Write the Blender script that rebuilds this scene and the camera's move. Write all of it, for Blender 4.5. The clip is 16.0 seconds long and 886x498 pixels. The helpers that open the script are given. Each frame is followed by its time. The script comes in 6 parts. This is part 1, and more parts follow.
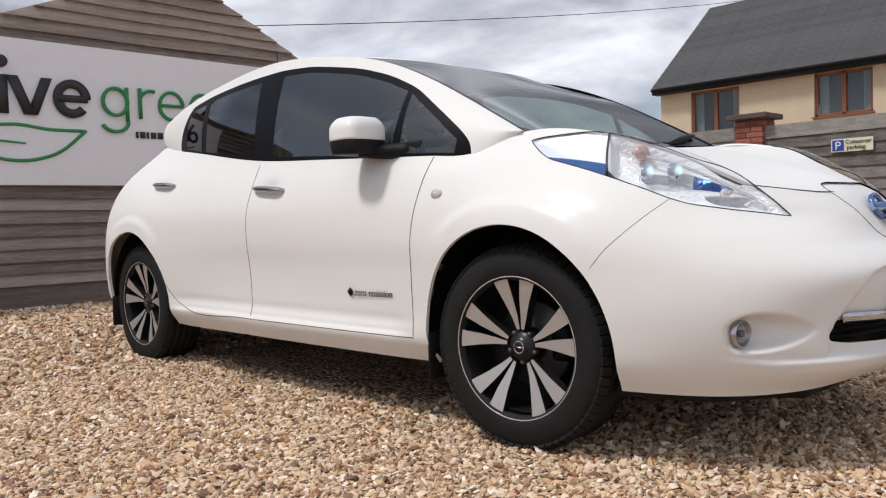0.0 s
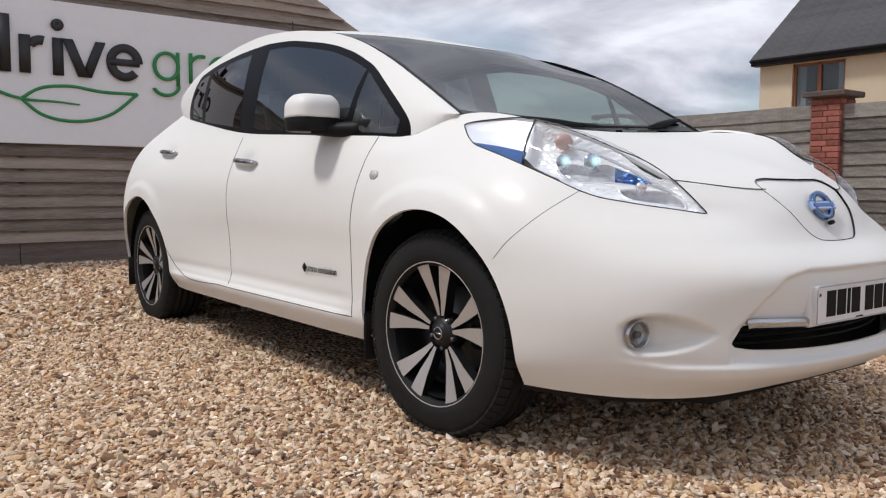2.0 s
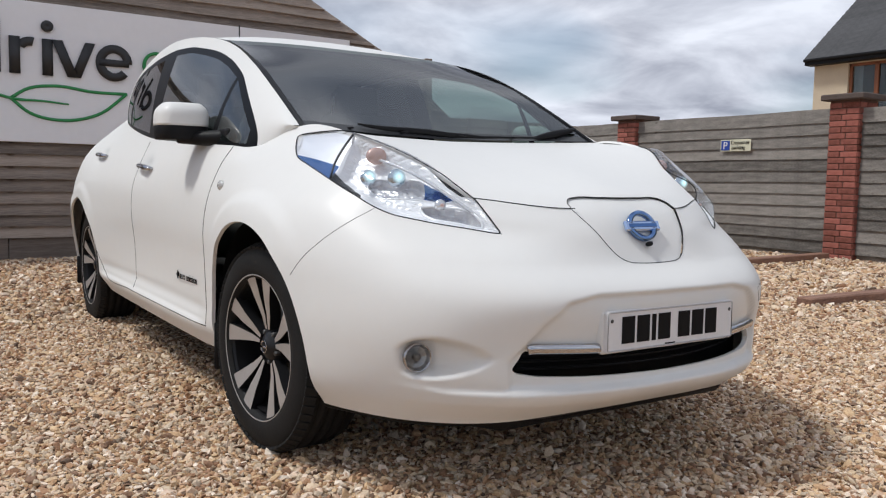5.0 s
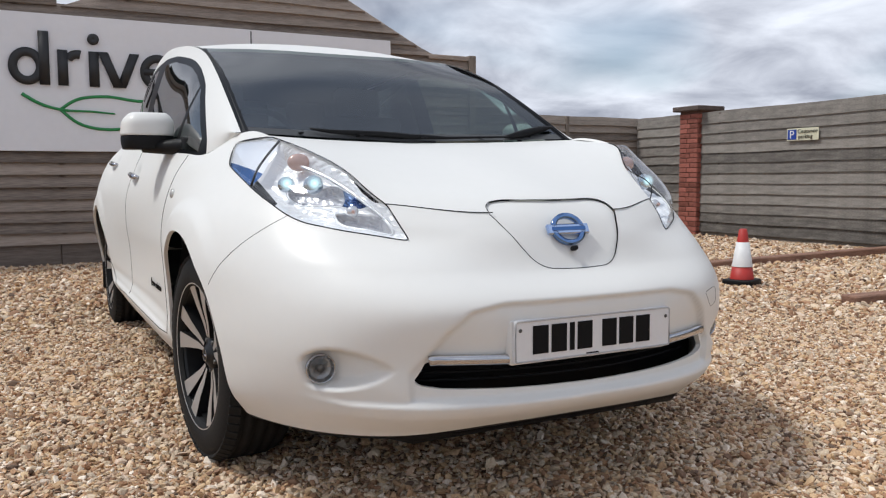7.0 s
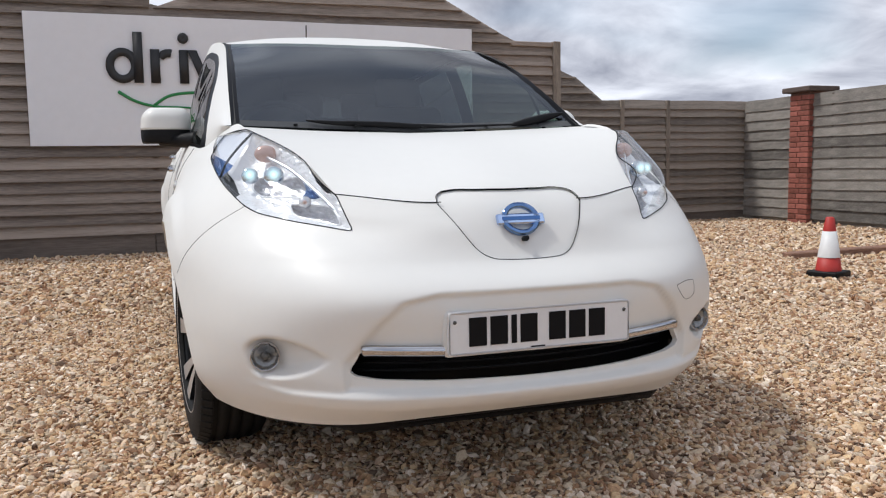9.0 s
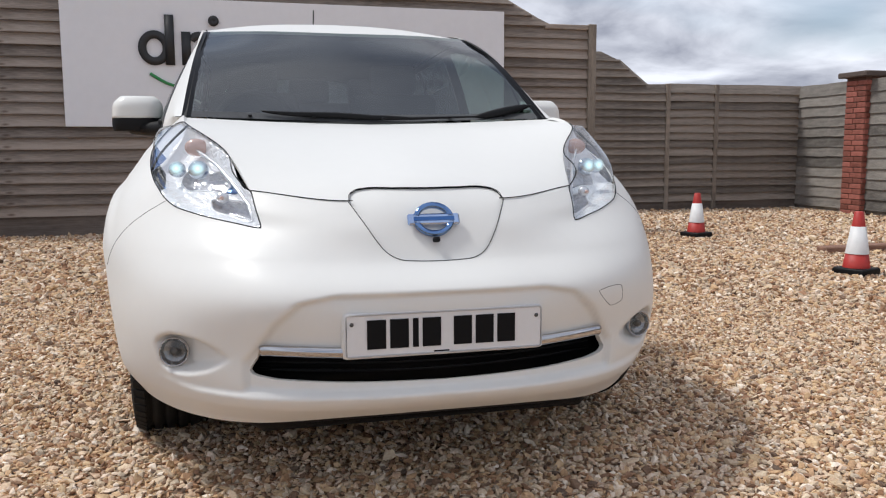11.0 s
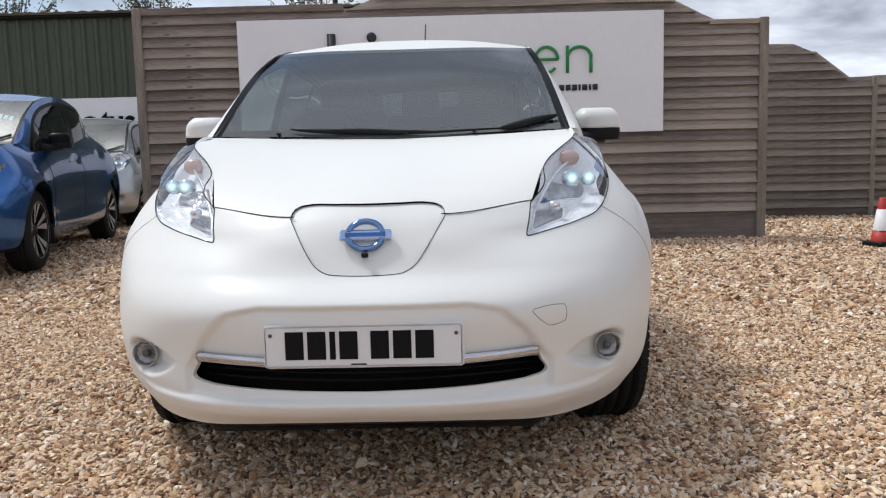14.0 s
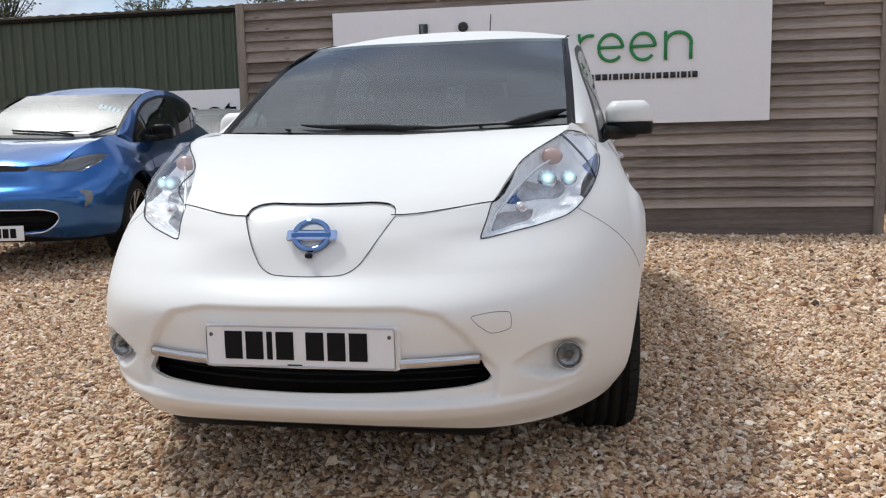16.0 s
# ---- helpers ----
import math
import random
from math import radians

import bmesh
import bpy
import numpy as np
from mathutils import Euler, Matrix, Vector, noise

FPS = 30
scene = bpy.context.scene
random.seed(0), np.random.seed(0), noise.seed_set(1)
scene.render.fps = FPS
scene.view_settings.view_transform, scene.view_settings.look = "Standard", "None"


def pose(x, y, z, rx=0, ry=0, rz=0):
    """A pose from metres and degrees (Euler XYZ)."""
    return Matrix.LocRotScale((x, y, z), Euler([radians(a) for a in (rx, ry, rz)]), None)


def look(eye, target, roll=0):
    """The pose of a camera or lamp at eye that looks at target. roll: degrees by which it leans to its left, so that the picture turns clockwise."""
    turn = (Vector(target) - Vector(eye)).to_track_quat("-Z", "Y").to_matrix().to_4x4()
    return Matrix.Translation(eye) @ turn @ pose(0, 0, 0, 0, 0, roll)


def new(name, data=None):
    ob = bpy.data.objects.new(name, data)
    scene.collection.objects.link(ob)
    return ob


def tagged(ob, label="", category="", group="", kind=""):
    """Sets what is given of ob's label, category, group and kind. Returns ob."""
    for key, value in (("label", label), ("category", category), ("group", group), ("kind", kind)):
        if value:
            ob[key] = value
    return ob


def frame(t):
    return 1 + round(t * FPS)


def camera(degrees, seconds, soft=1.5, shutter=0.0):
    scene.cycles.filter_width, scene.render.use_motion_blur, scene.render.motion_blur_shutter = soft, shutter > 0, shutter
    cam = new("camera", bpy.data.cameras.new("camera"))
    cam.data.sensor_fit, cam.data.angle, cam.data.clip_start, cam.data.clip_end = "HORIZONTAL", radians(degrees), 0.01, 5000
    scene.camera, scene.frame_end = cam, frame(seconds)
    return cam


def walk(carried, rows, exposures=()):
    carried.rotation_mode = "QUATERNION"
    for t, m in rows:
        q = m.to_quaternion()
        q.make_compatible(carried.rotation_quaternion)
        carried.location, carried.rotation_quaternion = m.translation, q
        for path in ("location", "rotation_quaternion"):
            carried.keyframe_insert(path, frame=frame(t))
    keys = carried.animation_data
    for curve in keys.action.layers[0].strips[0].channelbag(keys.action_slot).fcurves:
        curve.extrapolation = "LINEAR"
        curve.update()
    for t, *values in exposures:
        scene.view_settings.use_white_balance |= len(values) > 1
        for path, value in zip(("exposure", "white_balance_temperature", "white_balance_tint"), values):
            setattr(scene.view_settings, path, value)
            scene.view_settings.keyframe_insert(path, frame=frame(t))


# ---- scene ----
from mathutils.bvhtree import BVHTree
cam = camera(56.7, 16.0, soft=1.2)
PATH = [
    (0, (-2.74, -1.674, 0.733), (-1.343, -0.244, 0.659), -1.9),
    (0.5, (-2.623, -1.761, 0.749), (-1.27, -0.291, 0.662), -0.7),
    (1, (-2.486, -1.866, 0.756), (-1.195, -0.343, 0.638), 0.5),
    (1.5, (-2.393, -1.946, 0.769), (-1.146, -0.389, 0.625), 0.5),
    (2, (-2.329, -2.012, 0.78), (-1.106, -0.436, 0.627), 0.2),
    (2.5, (-2.236, -2.098, 0.797), (-1.032, -0.509, 0.639), 0.7),
    (3, (-2.154, -2.155, 0.808), (-0.957, -0.562, 0.644), 0.6),
    (3.5, (-2.054, -2.211, 0.819), (-0.878, -0.602, 0.65), 0.4),
    (4, (-1.907, -2.265, 0.83), (-0.771, -0.628, 0.658), 1.4),
    (4.5, (-1.792, -2.326, 0.837), (-0.686, -0.668, 0.671), 1.5),
    (5, (-1.726, -2.39, 0.839), (-0.617, -0.733, 0.677), 1.0),
    (5.2, (-1.693, -2.417, 0.846), (-0.59, -0.757, 0.689), 0.8),
    (7.3, (-1.245, -2.584, 0.863), (-0.352, -0.802, 0.697), -0.5),
    (7.5, (-1.211, -2.599, 0.862), (-0.34, -0.806, 0.702), -0.6),
    (8, (-1.109, -2.654, 0.865), (-0.294, -0.835, 0.704), -0.5),
    (8.5, (-1.0, -2.704, 0.859), (-0.276, -0.847, 0.685), -0.8),
    (9, (-0.882, -2.726, 0.86), (-0.228, -0.847, 0.665), -1.0),
    (9.2, (-0.813, -2.752, 0.85), (-0.194, -0.86, 0.653), -1.4),
    (11.3, (-0.425, -2.813, 0.905), (0.021, -0.884, 0.638), 0.5),
    (11.5, (-0.358, -2.827, 0.904), (-0.086, -0.89, 0.498), 0.3),
    (12, (-0.168, -2.825, 0.906), (-0.08, -0.86, 0.541), 0.0),
    (12.5, (-0.026, -2.822, 0.917), (0.006, -0.839, 0.659), 0.3),
    (13, (0.074, -2.85, 0.924), (0.101, -0.863, 0.696), 0.0),
    (13.5, (0.17, -2.884, 0.92), (0.167, -0.899, 0.679), -0.1),
    (14, (0.226, -2.896, 0.925), (0.199, -0.909, 0.7), -1.4),
    (14.5, (0.333, -2.868, 0.942), (0.243, -0.88, 0.74), -1.6),
    (15, (0.485, -2.829, 0.953), (0.262, -0.853, 0.737), -1.3),
    (15.5, (0.59, -2.813, 0.955), (0.275, -0.853, 0.716), -1.6),
    (16, (0.697, -2.792, 0.946), (0.345, -0.839, 0.698), -1.3),
]
EXPOSURES = [(0, -0.05, 6500, 10), (0.5, -0.1, 6500, 10), (1, -0.1, 6500, 10), (2, -0.12, 6450, 10), (2.5, -0.08, 6400, 9), (3, -0.13, 6400, 9), (3.5, -0.14, 6400, 9), (4, -0.3, 6420, 9), (4.5, -0.36, 6300, 8), (5, -0.16, 6300, 8), (7.5, -0.07, 6300, 7), (9, -0.02, 6350, 8), (11.5, -0.02, 6400, 8), (12, 0.02, 6450, 9), (12.5, 0.0, 6350, 8), (13.5, 0.03, 6250, 7), (14.5, 0.05, 6250, 7), (15.5, 0.08, 6250, 7), (16, 0.1, 6250, 7)]
walk(cam, [(t, look(eye, target, roll)) for t, eye, target, roll in PATH], EXPOSURES)

# ---- light ----
SUN = Vector((-0.47, 0.22, 0.86)).normalized()
world = bpy.data.worlds.new("sky")
scene.world = world
world.use_nodes = True
wn, wl = world.node_tree.nodes, world.node_tree.links
wn.clear()
w_out, w_bg = wn.new("ShaderNodeOutputWorld"), wn.new("ShaderNodeBackground")
w_sky = wn.new("ShaderNodeTexSky")
w_sky.sky_type, w_sky.sun_disc = "NISHITA", False
w_sky.sun_elevation, w_sky.sun_rotation = math.asin(SUN.z), math.atan2(SUN.x, SUN.y)
# broken cloud on a flat layer: directions are laid out on a plane overhead, so banks flatten towards the horizon
w_co, w_sep, w_com = wn.new("ShaderNodeTexCoord"), wn.new("ShaderNodeSeparateXYZ"), wn.new("ShaderNodeCombineXYZ")
w_up, w_dx, w_dy = wn.new("ShaderNodeMath"), wn.new("ShaderNodeMath"), wn.new("ShaderNodeMath")
w_up.operation, w_dx.operation, w_dy.operation = "MAXIMUM", "DIVIDE", "DIVIDE"
w_up.inputs[1].default_value = 0.0
w_lift = wn.new("ShaderNodeMath")
w_lift.operation, w_lift.inputs[1].default_value = "ADD", 0.24
w_noise, w_wide = wn.new("ShaderNodeTexNoise"), wn.new("ShaderNodeTexNoise")
w_noise.inputs["Scale"].default_value, w_noise.inputs["Detail"].default_value, w_noise.inputs["Roughness"].default_value = 2.3, 8, 0.52
w_noise.inputs["Distortion"].default_value = 0.35
w_wide.inputs["Scale"].default_value, w_wide.inputs["Detail"].default_value = 0.62, 3
w_ramp, w_cloud, w_mix = wn.new("ShaderNodeValToRGB"), wn.new("ShaderNodeValToRGB"), wn.new("ShaderNodeMixRGB")
w_ramp.color_ramp.elements[0].position, w_ramp.color_ramp.elements[1].position = 0.33, 0.47
w_cloud.color_ramp.elements[0].position, w_cloud.color_ramp.elements[1].position = 0.34, 0.66
w_cloud.color_ramp.elements[0].color, w_cloud.color_ramp.elements[1].color = (3.3, 3.45, 4.2, 1), (8.9, 9.05, 9.9, 1)
wl.new(w_co.outputs["Generated"], w_sep.inputs[0])
wl.new(w_sep.outputs["Z"], w_up.inputs[0])
wl.new(w_up.outputs[0], w_lift.inputs[0])
for axis, node in (("X", w_dx), ("Y", w_dy)):
    wl.new(w_sep.outputs[axis], node.inputs[0])
    wl.new(w_lift.outputs[0], node.inputs[1])
    wl.new(node.outputs[0], w_com.inputs[axis])
w_com.inputs["Z"].default_value = 24.25
wl.new(w_com.outputs[0], w_noise.inputs["Vector"])
wl.new(w_com.outputs[0], w_wide.inputs["Vector"])
wl.new(w_wide.outputs["Fac"], w_ramp.inputs["Fac"])
wl.new(w_noise.outputs["Fac"], w_cloud.inputs["Fac"])
wl.new(w_ramp.outputs["Color"], w_mix.inputs["Fac"])
wl.new(w_sky.outputs["Color"], w_mix.inputs["Color1"])
wl.new(w_cloud.outputs["Color"], w_mix.inputs["Color2"])
wl.new(w_mix.outputs["Color"], w_bg.inputs["Color"])
w_bg.inputs["Strength"].default_value = 0.112
wl.new(w_bg.outputs["Background"], w_out.inputs["Surface"])
sun = new("sun", bpy.data.lights.new("sun", "SUN"))
sun.data.energy, sun.data.angle, sun.data.color = 2.65, radians(9), (1.0, 0.965, 0.92)
sun.matrix_world = look(SUN * 30, (0, 0, 0))

# ---- materials ----


def mat(name, base, rough=0.6, metal=0.0, vary=0.15, scale=8.0, bump=0.0, bump_scale=60.0, coat=0.0, stretch=(1, 1, 1), tint=None, per_object=0.0, specular=0.5, knots=0.0, coat_rough=0.03):
    """A surface with two scales of colour variation, an optional fine relief and a clear coat."""
    m = bpy.data.materials.new(name)
    m.use_nodes = True
    n, l = m.node_tree.nodes, m.node_tree.links
    b = n["Principled BSDF"]
    b.inputs["Roughness"].default_value, b.inputs["Metallic"].default_value = rough, metal
    b.inputs["Coat Weight"].default_value, b.inputs["Coat Roughness"].default_value = coat, coat_rough
    b.inputs["Specular IOR Level"].default_value = specular
    co, mp = n.new("ShaderNodeTexCoord"), n.new("ShaderNodeMapping")
    mp.inputs["Scale"].default_value = stretch
    l.new(co.outputs["Object"], mp.inputs["Vector"])
    big, fine = n.new("ShaderNodeTexNoise"), n.new("ShaderNodeTexNoise")
    big.inputs["Scale"].default_value, big.inputs["Detail"].default_value = scale, 3
    fine.inputs["Scale"].default_value, fine.inputs["Detail"].default_value = scale * 9, 4
    l.new(mp.outputs["Vector"], big.inputs["Vector"])
    l.new(mp.outputs["Vector"], fine.inputs["Vector"])
    add = n.new("ShaderNodeMath")
    add.operation = "ADD"
    l.new(big.outputs["Fac"], add.inputs[0])
    l.new(fine.outputs["Fac"], add.inputs[1])
    last = add
    if per_object:
        info, mul, add2 = n.new("ShaderNodeObjectInfo"), n.new("ShaderNodeMath"), n.new("ShaderNodeMath")
        mul.operation, mul.inputs[1].default_value, add2.operation = "MULTIPLY_ADD", per_object, "ADD"
        mul.inputs[2].default_value = -per_object / 2
        l.new(info.outputs["Random"], mul.inputs[0])
        l.new(add.outputs[0], add2.inputs[0])
        l.new(mul.outputs[0], add2.inputs[1])
        last = add2
    ramp = n.new("ShaderNodeValToRGB")
    c = Vector(base)
    t = Vector(tint) if tint else c
    ramp.color_ramp.elements[0].position, ramp.color_ramp.elements[1].position = 0.3, 0.7
    ramp.color_ramp.elements[0].color = (*(c * (1 - vary)), 1)
    ramp.color_ramp.elements[1].color = (*(t * (1 + vary * 0.8)), 1)
    half = n.new("ShaderNodeMath")
    half.operation, half.inputs[1].default_value = "MULTIPLY", 0.5
    l.new(last.outputs[0], half.inputs[0])
    l.new(half.outputs[0], ramp.inputs["Fac"])
    if knots:
        kv, km, kr, kx = n.new("ShaderNodeTexVoronoi"), n.new("ShaderNodeMapping"), n.new("ShaderNodeValToRGB"), n.new("ShaderNodeMixRGB")
        km.inputs["Scale"].default_value = [s ** 0.35 for s in stretch]
        kv.inputs["Scale"].default_value = knots
        kr.color_ramp.elements[0].position, kr.color_ramp.elements[1].position = 0.04, 0.13
        kr.color_ramp.elements[0].color, kr.color_ramp.elements[1].color = (0.45, 0.4, 0.36, 1), (1, 1, 1, 1)
        kx.blend_type, kx.inputs["Fac"].default_value = "MULTIPLY", 1.0
        l.new(co.outputs["Object"], km.inputs["Vector"])
        l.new(km.outputs["Vector"], kv.inputs["Vector"])
        l.new(kv.outputs["Distance"], kr.inputs["Fac"])
        l.new(ramp.outputs["Color"], kx.inputs["Color1"])
        l.new(kr.outputs["Color"], kx.inputs["Color2"])
        l.new(kx.outputs["Color"], b.inputs["Base Color"])
    else:
        l.new(ramp.outputs["Color"], b.inputs["Base Color"])
    if bump:
        bn, bp = n.new("ShaderNodeTexNoise"), n.new("ShaderNodeBump")
        bn.inputs["Scale"].default_value, bn.inputs["Detail"].default_value = bump_scale, 4
        l.new(mp.outputs["Vector"], bn.inputs["Vector"])
        bp.inputs["Strength"].default_value, bp.inputs["Distance"].default_value = 1.0, bump
        l.new(bn.outputs["Fac"], bp.inputs["Height"])
        l.new(bp.outputs["Normal"], b.inputs["Normal"])
    return m


def glass(name, tint, clear, rough=0.0, mirror=0.05, rise=4.2):
    """A thin pane: a mirror-like gloss that grows towards a grazing view, over a tinted view through."""
    m = bpy.data.materials.new(name)
    m.use_nodes = True
    n, l = m.node_tree.nodes, m.node_tree.links
    n.clear()
    out, mix, lw = n.new("ShaderNodeOutputMaterial"), n.new("ShaderNodeMixShader"), n.new("ShaderNodeLayerWeight")
    gl, tr, df, mix2 = n.new("ShaderNodeBsdfGlossy"), n.new("ShaderNodeBsdfTransparent"), n.new("ShaderNodeBsdfDiffuse"), n.new("ShaderNodeMixShader")
    power, gain = n.new("ShaderNodeMath"), n.new("ShaderNodeMath")
    power.operation, power.inputs[1].default_value = "POWER", rise
    gain.operation, gain.inputs[1].default_value, gain.inputs[2].default_value = "MULTIPLY_ADD", 1 - mirror, mirror
    lw.inputs["Blend"].default_value = 0.5
    l.new(lw.outputs["Facing"], power.inputs[0])
    l.new(power.outputs[0], gain.inputs[0])
    gl.inputs["Roughness"].default_value = rough
    tr.inputs["Color"].default_value = (*tint, 1)
    df.inputs["Color"].default_value = (*[c * 0.3 for c in tint], 1)
    mix2.inputs["Fac"].default_value = clear
    l.new(df.outputs[0], mix2.inputs[1])
    l.new(tr.outputs[0], mix2.inputs[2])
    l.new(gain.outputs[0], mix.inputs["Fac"])
    l.new(mix2.outputs[0], mix.inputs[1])
    l.new(gl.outputs[0], mix.inputs[2])
    l.new(mix.outputs[0], out.inputs["Surface"])
    return m


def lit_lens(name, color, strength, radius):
    """A lit lamp lens: brightest in its middle, clear at its rim; this fade paints in its soft glow."""
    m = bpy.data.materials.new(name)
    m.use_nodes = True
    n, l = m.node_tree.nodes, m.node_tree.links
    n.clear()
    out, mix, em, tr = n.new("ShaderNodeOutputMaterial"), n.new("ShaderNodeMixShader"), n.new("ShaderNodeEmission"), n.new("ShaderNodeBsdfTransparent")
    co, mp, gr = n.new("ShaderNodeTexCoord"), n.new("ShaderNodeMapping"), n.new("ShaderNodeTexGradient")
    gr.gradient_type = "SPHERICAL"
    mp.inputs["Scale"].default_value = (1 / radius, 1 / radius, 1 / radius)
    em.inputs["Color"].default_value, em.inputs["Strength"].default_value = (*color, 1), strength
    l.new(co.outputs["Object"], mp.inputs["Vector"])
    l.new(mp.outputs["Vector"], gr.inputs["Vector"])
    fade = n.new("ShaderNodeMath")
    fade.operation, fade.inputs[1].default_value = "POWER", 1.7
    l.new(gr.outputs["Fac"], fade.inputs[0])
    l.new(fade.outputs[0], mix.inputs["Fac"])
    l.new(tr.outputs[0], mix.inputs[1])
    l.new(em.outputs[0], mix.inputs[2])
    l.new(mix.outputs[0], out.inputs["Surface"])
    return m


def gravel_mat(name, islands):
    """Warm crushed stone: pinkish tan, cream, ochre and grey pieces."""
    m = bpy.data.materials.new(name)
    m.use_nodes = True
    n, l = m.node_tree.nodes, m.node_tree.links
    b = n["Principled BSDF"]
    b.inputs["Roughness"].default_value = 0.85
    b.inputs["Specular IOR Level"].default_value = 0.3
    ramp = n.new("ShaderNodeValToRGB")
    cr = ramp.color_ramp
    cols = [(0.0, (0.14, 0.10, 0.075)), (0.14, (0.35, 0.20, 0.118)), (0.30, (0.54, 0.36, 0.212)), (0.44, (0.63, 0.465, 0.288)), (0.56, (0.465, 0.385, 0.298)), (0.7, (0.71, 0.57, 0.41)), (0.84, (0.58, 0.415, 0.295)), (1.0, (0.89, 0.80, 0.68))]
    cols = [(p, (r * 1.02, g * 0.995, b * 0.975)) for p, (r, g, b) in cols]
    cr.elements[0].position, cr.elements[0].color = cols[0][0], (*cols[0][1], 1)
    cr.elements[1].position, cr.elements[1].color = cols[-1][0], (*cols[-1][1], 1)
    for p, c in cols[1:-1]:
        e = cr.elements.new(p)
        e.color = (*c, 1)
    co = n.new("ShaderNodeTexCoord")
    if islands:
        geo = n.new("ShaderNodeNewGeometry")
        l.new(geo.outputs["Random Per Island"], ramp.inputs["Fac"])
        fine = n.new("ShaderNodeTexNoise")
        fine.inputs["Scale"].default_value, fine.inputs["Detail"].default_value = 160, 3
        l.new(co.outputs["Object"], fine.inputs["Vector"])
        mul = n.new("ShaderNodeMixRGB")
        mul.blend_type, mul.inputs["Fac"].default_value = "OVERLAY", 0.5
        l.new(ramp.outputs["Color"], mul.inputs["Color1"])
        l.new(fine.outputs["Fac"], mul.inputs["Color2"])
        l.new(mul.outputs["Color"], b.inputs["Base Color"])
    else:
        vo = n.new("ShaderNodeTexVoronoi")
        vo.inputs["Scale"].default_value = 52
        l.new(co.outputs["Object"], vo.inputs["Vector"])
        sep = n.new("ShaderNodeSeparateColor")
        l.new(vo.outputs["Color"], sep.inputs["Color"])
        l.new(sep.outputs["Red"], ramp.inputs["Fac"])
        bp, inv = n.new("ShaderNodeBump"), n.new("ShaderNodeMath")
        inv.operation, inv.inputs[0].default_value = "SUBTRACT", 1.0
        l.new(vo.outputs["Distance"], inv.inputs[1])
        l.new(inv.outputs[0], bp.inputs["Height"])
        bp.inputs["Distance"].default_value, bp.inputs["Strength"].default_value = 0.02, 1.0
        l.new(bp.outputs["Normal"], b.inputs["Normal"])
        big, mx = n.new("ShaderNodeTexNoise"), n.new("ShaderNodeMixRGB")
        big.inputs["Scale"].default_value, big.inputs["Detail"].default_value = 0.9, 4
        mx.blend_type, mx.inputs["Fac"].default_value = "OVERLAY", 0.25
        l.new(co.outputs["Object"], big.inputs["Vector"])
        l.new(ramp.outputs["Color"], mx.inputs["Color1"])
        l.new(big.outputs["Fac"], mx.inputs["Color2"])
        # dark gaps: the shade between the stones, put into the bed's colour
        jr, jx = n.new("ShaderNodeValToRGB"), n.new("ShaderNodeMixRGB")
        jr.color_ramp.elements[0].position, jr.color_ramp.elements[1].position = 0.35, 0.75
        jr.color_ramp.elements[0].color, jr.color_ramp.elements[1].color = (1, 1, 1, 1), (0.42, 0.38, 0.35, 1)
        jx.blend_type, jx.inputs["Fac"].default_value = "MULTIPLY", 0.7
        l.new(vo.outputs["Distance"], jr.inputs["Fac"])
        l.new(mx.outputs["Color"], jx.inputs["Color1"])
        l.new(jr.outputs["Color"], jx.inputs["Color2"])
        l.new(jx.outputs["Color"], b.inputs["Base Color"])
    return m


PAINT = mat("pearl_white_paint", (0.74, 0.736, 0.714), 0.5, 0.0, 0.012, 3, 0.0, coat=0.22, specular=0.12, coat_rough=0.26)
PAINT_BLUE = mat("metallic_blue_paint", (0.014, 0.11, 0.35), 0.25, 0.85, 0.05, 3, 0.0, coat=1.0)
PAINT_SILVER = mat("silver_paint", (0.42, 0.43, 0.44), 0.3, 0.5, 0.05, 3, 0.0, coat=1.0)
BLACK = mat("black_plastic", (0.008, 0.008, 0.009), 0.5, 0.0, 0.25, 20, 0.0006, 400, specular=0.17)
GLOSS_BLACK = mat("gloss_black_trim", (0.005, 0.005, 0.006), 0.35, 0.0, 0.1, 10, coat=0.0, specular=0.08)
GAP = mat("panel_gap_shadow", (0.01, 0.01, 0.01), 0.9, 0.0, 0.1, 10)
RUBBER = mat("tyre_rubber", (0.013, 0.0128, 0.0128), 0.7, 0.0, 0.3, 12, 0.0008, 160, specular=0.2)
ALLOY = mat("machined_alloy", (0.50, 0.485, 0.475), 0.35, 0.55, 0.06, 20, 0.0003, 300)
ALLOY_DARK = mat("dark_grey_alloy_paint", (0.014, 0.014, 0.0155), 0.4, 0.2, 0.15, 20, coat=0.15, specular=0.3)
STEEL = mat("brushed_steel", (0.11, 0.108, 0.106), 0.45, 0.7, 0.2, 30)
CHROME = mat("chrome", (0.85, 0.85, 0.87), 0.06, 1.0, 0.02, 10)
# darker copy of the chrome: dark reflections are put into its base colour
CHROME_SHADED = mat("darker_chrome", (0.50, 0.50, 0.52), 0.08, 1.0, 0.05, 10)
CHROME_PALE = mat("pale_blue_chrome", (0.42, 0.54, 0.78), 0.12, 1.0, 0.05, 10)
CHROME_BLUE = mat("blue_tinted_chrome", (0.16, 0.27, 0.50), 0.06, 1.0, 0.05, 10)
REFLECTOR = mat("lamp_reflector", (0.90, 0.90, 0.91), 0.25, 0.15, 0.05, 30, 0.0008, 120)
LAMP_SILVER = mat("satin_silver_lamp_panel", (0.84, 0.85, 0.89), 0.35, 0.2, 0.04, 30)
LAMP_CHROME = mat("shaded_lamp_chrome", (0.78, 0.78, 0.79), 0.18, 0.65, 0.2, 60, 0.0015, 90)
